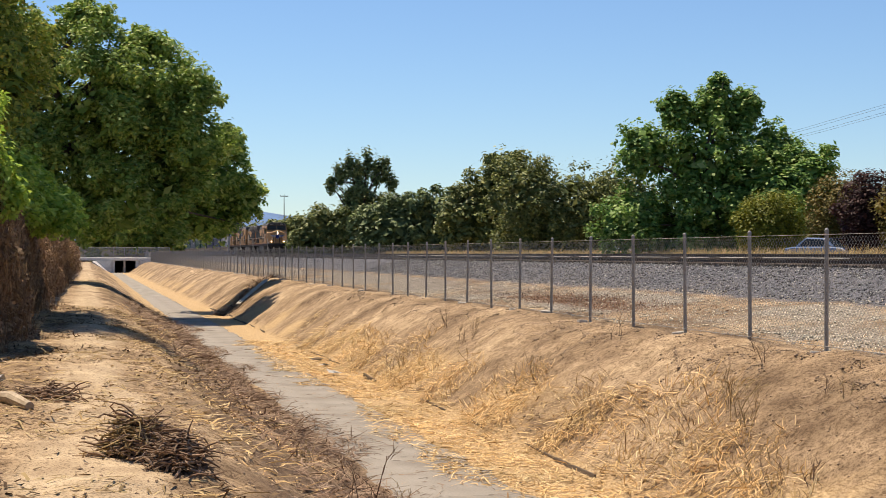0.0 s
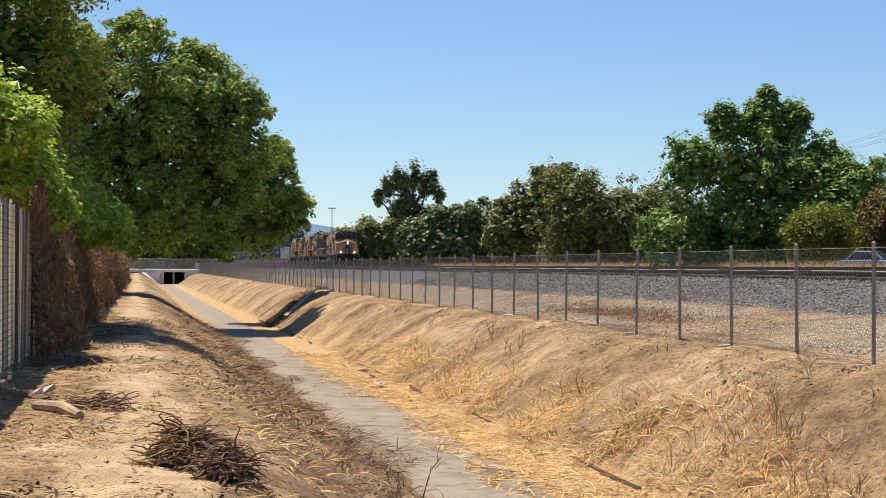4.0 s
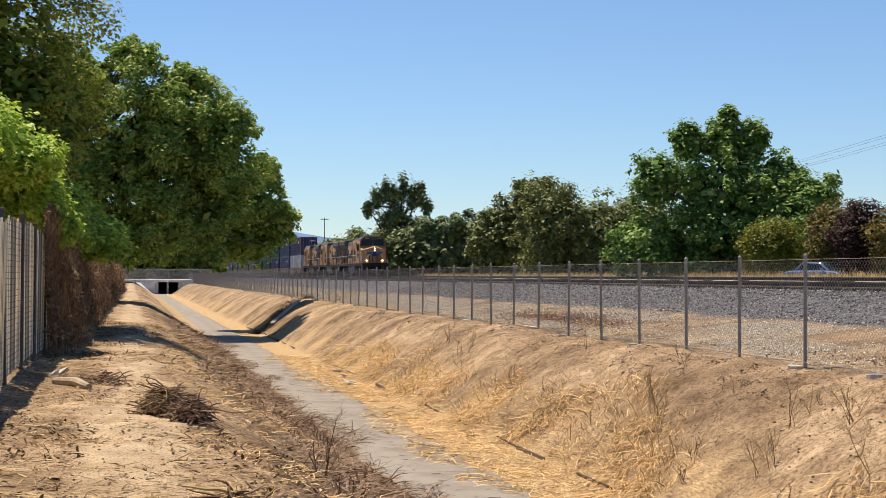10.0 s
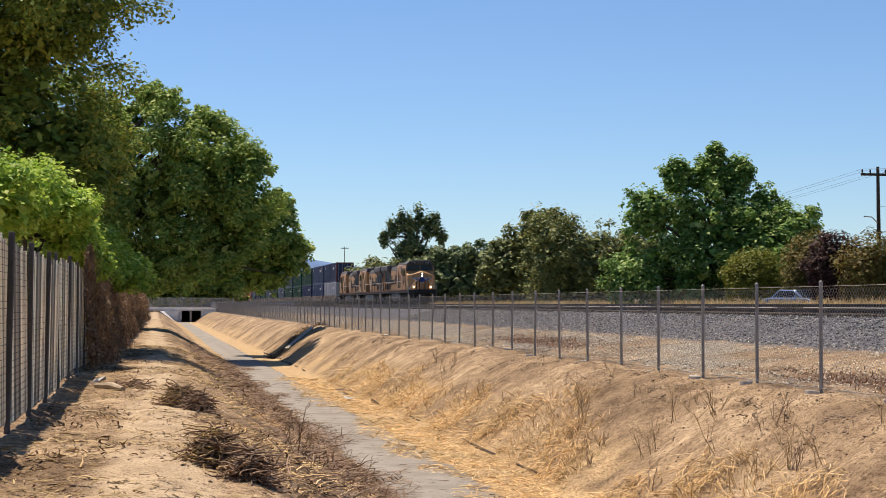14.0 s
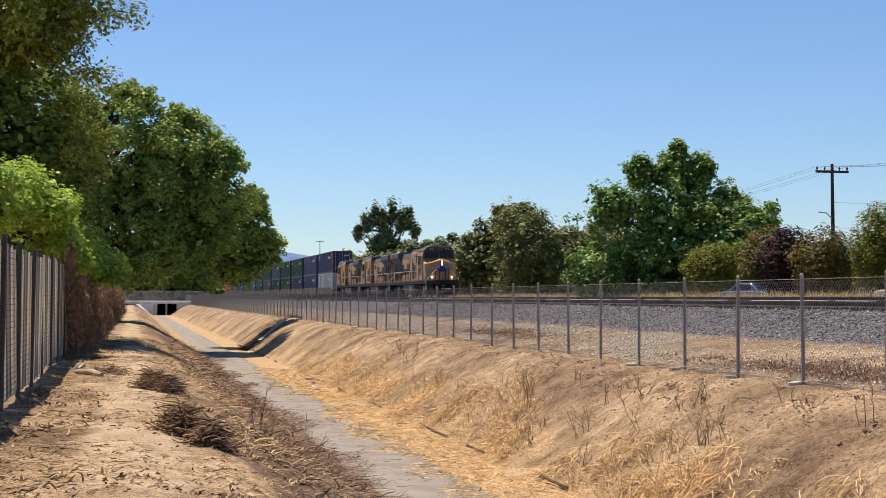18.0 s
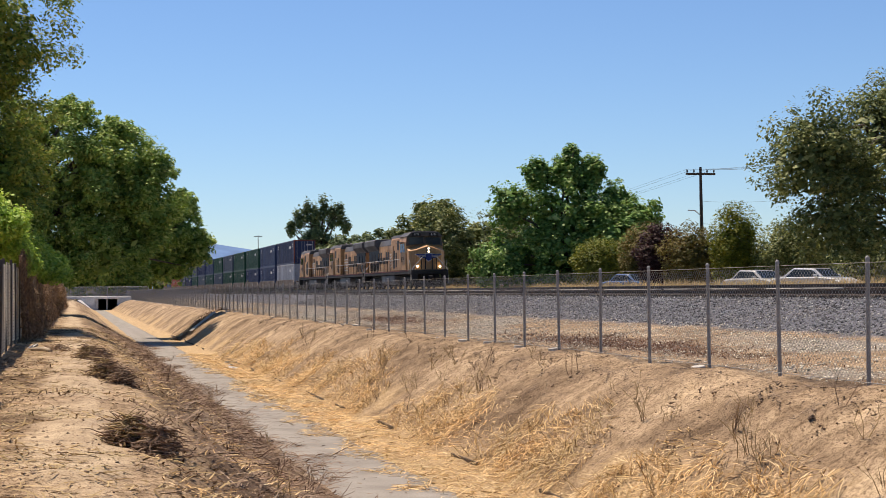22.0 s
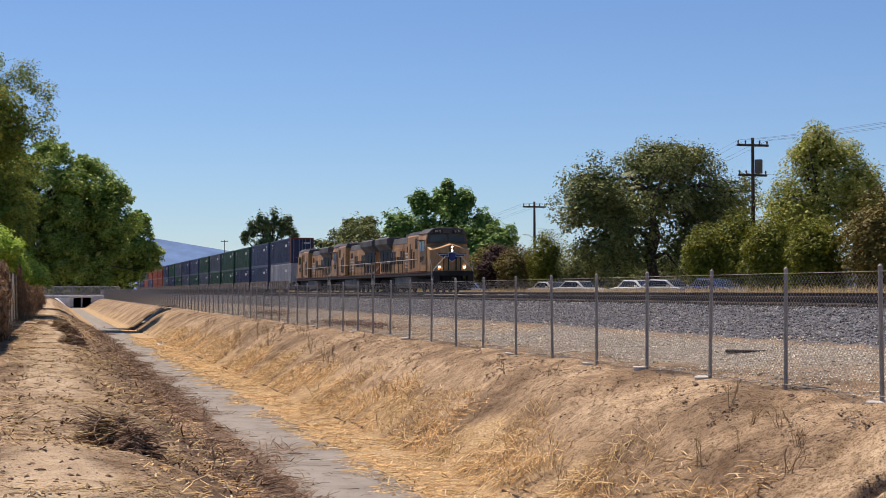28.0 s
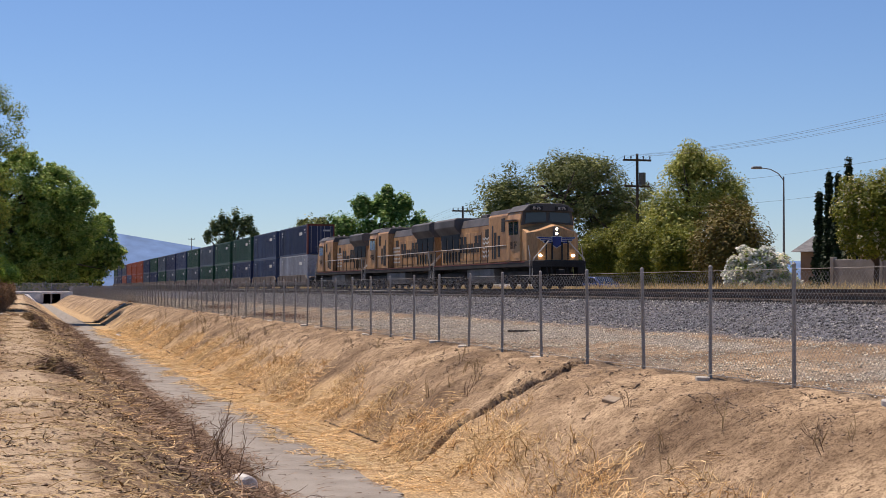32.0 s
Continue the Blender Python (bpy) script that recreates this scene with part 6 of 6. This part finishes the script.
def road_barrier():
    """A low board with a white diagonal rail, beyond the railway."""
    ob = thing("road_barrier", "low tan barrier board with a white diagonal rail", "barrier", pose(37.2, 21.2, h(37.2, 21.2), 0, 0, -22))
    tan = worn("faded_tan_board", (0.28, 0.2, 0.14), (0.42, 0.32, 0.24), 2, 0.85)
    part("board", Geo().box(-1.0, 0.8, -0.04, 0.04, 0.5, 1.35), tan, ob, bevel=0.01)
    part("top_rail", Geo().box(-1.05, 0.95, -0.06, 0.06, 1.35, 1.45), OFF_WHITE, ob, bevel=0.01)
    part("diagonal_rail", Geo().prism([(0.0, 0.62), (0.14, 0.55), (0.95, 1.36), (0.8, 1.4)], "y", -0.1, -0.05), OFF_WHITE, ob)
    for x in (-0.9, 0.7):
        part("post", Geo().box(x - 0.06, x + 0.06, 0.041, 0.14, -0.2, 1.4), tan, ob)


road_barrier()
tree("garden_bush", "small dark green bush before the house", 49.0, 49.2, [(0, 0, 1.6, 1.1, 1.1, 1.4)], LEAF_SYC, 5000, 0.09, 0.08, 77, 0.5, category="bush", fill=0.4)


def rubbish():
    white = worn("dirty_white_plastic", (0.5, 0.48, 0.45), (0.78, 0.76, 0.72), 6, 0.6)
    r = random.Random(3)
    for x, y, s in ((7.35, 70.5, 0.14), (7.2, 67.0, 0.13), (7.5, 73.0, 0.12), (-0.95, 40.6, 0.11)):
        g = Geo()
        g.add([Vector((r.gauss(0, s), r.gauss(0, s), abs(r.gauss(0, s * 0.5)) + 0.01)) for _ in range(9)], [(0, 1, 2), (2, 3, 0), (3, 4, 5), (5, 1, 3), (5, 6, 7), (7, 8, 4), (1, 6, 8), (2, 7, 0)])
        tagged(put("litter_bag", g, white, m=pose(x, y, h(x, y) + 0.02)), "crumpled white plastic litter on the ground", "litter")
    tan = worn("bleached_log", (0.3, 0.23, 0.16), (0.5, 0.41, 0.3), 4, 0.85, 0, 30, 0.4, (1, 0.2, 1))
    tagged(put("fallen_log", Geo().tube([(0, 0, 0.04), (0.3, -0.5, 0.06), (0.5, -1.2, 0.04)], [0.05, 0.07, 0.045], 9), tan, m=pose(-1.0, 38.8, h(-1, 38.8))), "short bleached log lying beside the path", "log")
    tagged(put("loose_plank", Geo().box(-0.13, 0.13, -2.9, 2.9, 0.0, 0.06).mesh("loose_plank", 0.01), CEMENT, m=pose(9.6, 113.6, h(9.6, 113.6) + 0.1, 13, 0, -23)), "pale plank lying on the ditch bank", "plank")
    tagged(put("broken_brick", Geo().box(-0.1, 0.1, -0.16, 0.16, 0.0, 0.07).mesh("broken_brick", 0.012), tan, m=pose(10.1, -24.5, h(10.1, -24.5) + 0.01, 8, -20, 25)), "tan slab of broken masonry on the bank", "masonry piece")
    tagged(put("white_block", Geo().prism([(-0.2, -0.05), (0.22, -0.05), (0.17, 0.09), (0.03, 0.17), (-0.12, 0.13)], "y", -0.14, 0.17).mesh("white_block", 0.03), white, m=pose(3.4, -26.0, h(3.4, -26.0) + 0.03, 6, 4, 30)), "chunk of pale concrete in the ditch", "concrete chunk")
    dark = Geo().box(-0.14, 0.14, -0.45, 0.45, 0.0, 0.07).mesh("old_tie", 0.02)
    tagged(put("old_tie", dark, TIE, m=pose(15.2, -4.0, h(15.2, -4) - 0.01, 0, 2, 60)), "dark discarded timber lying on the gravel", "timber")


rubbish()

motions()
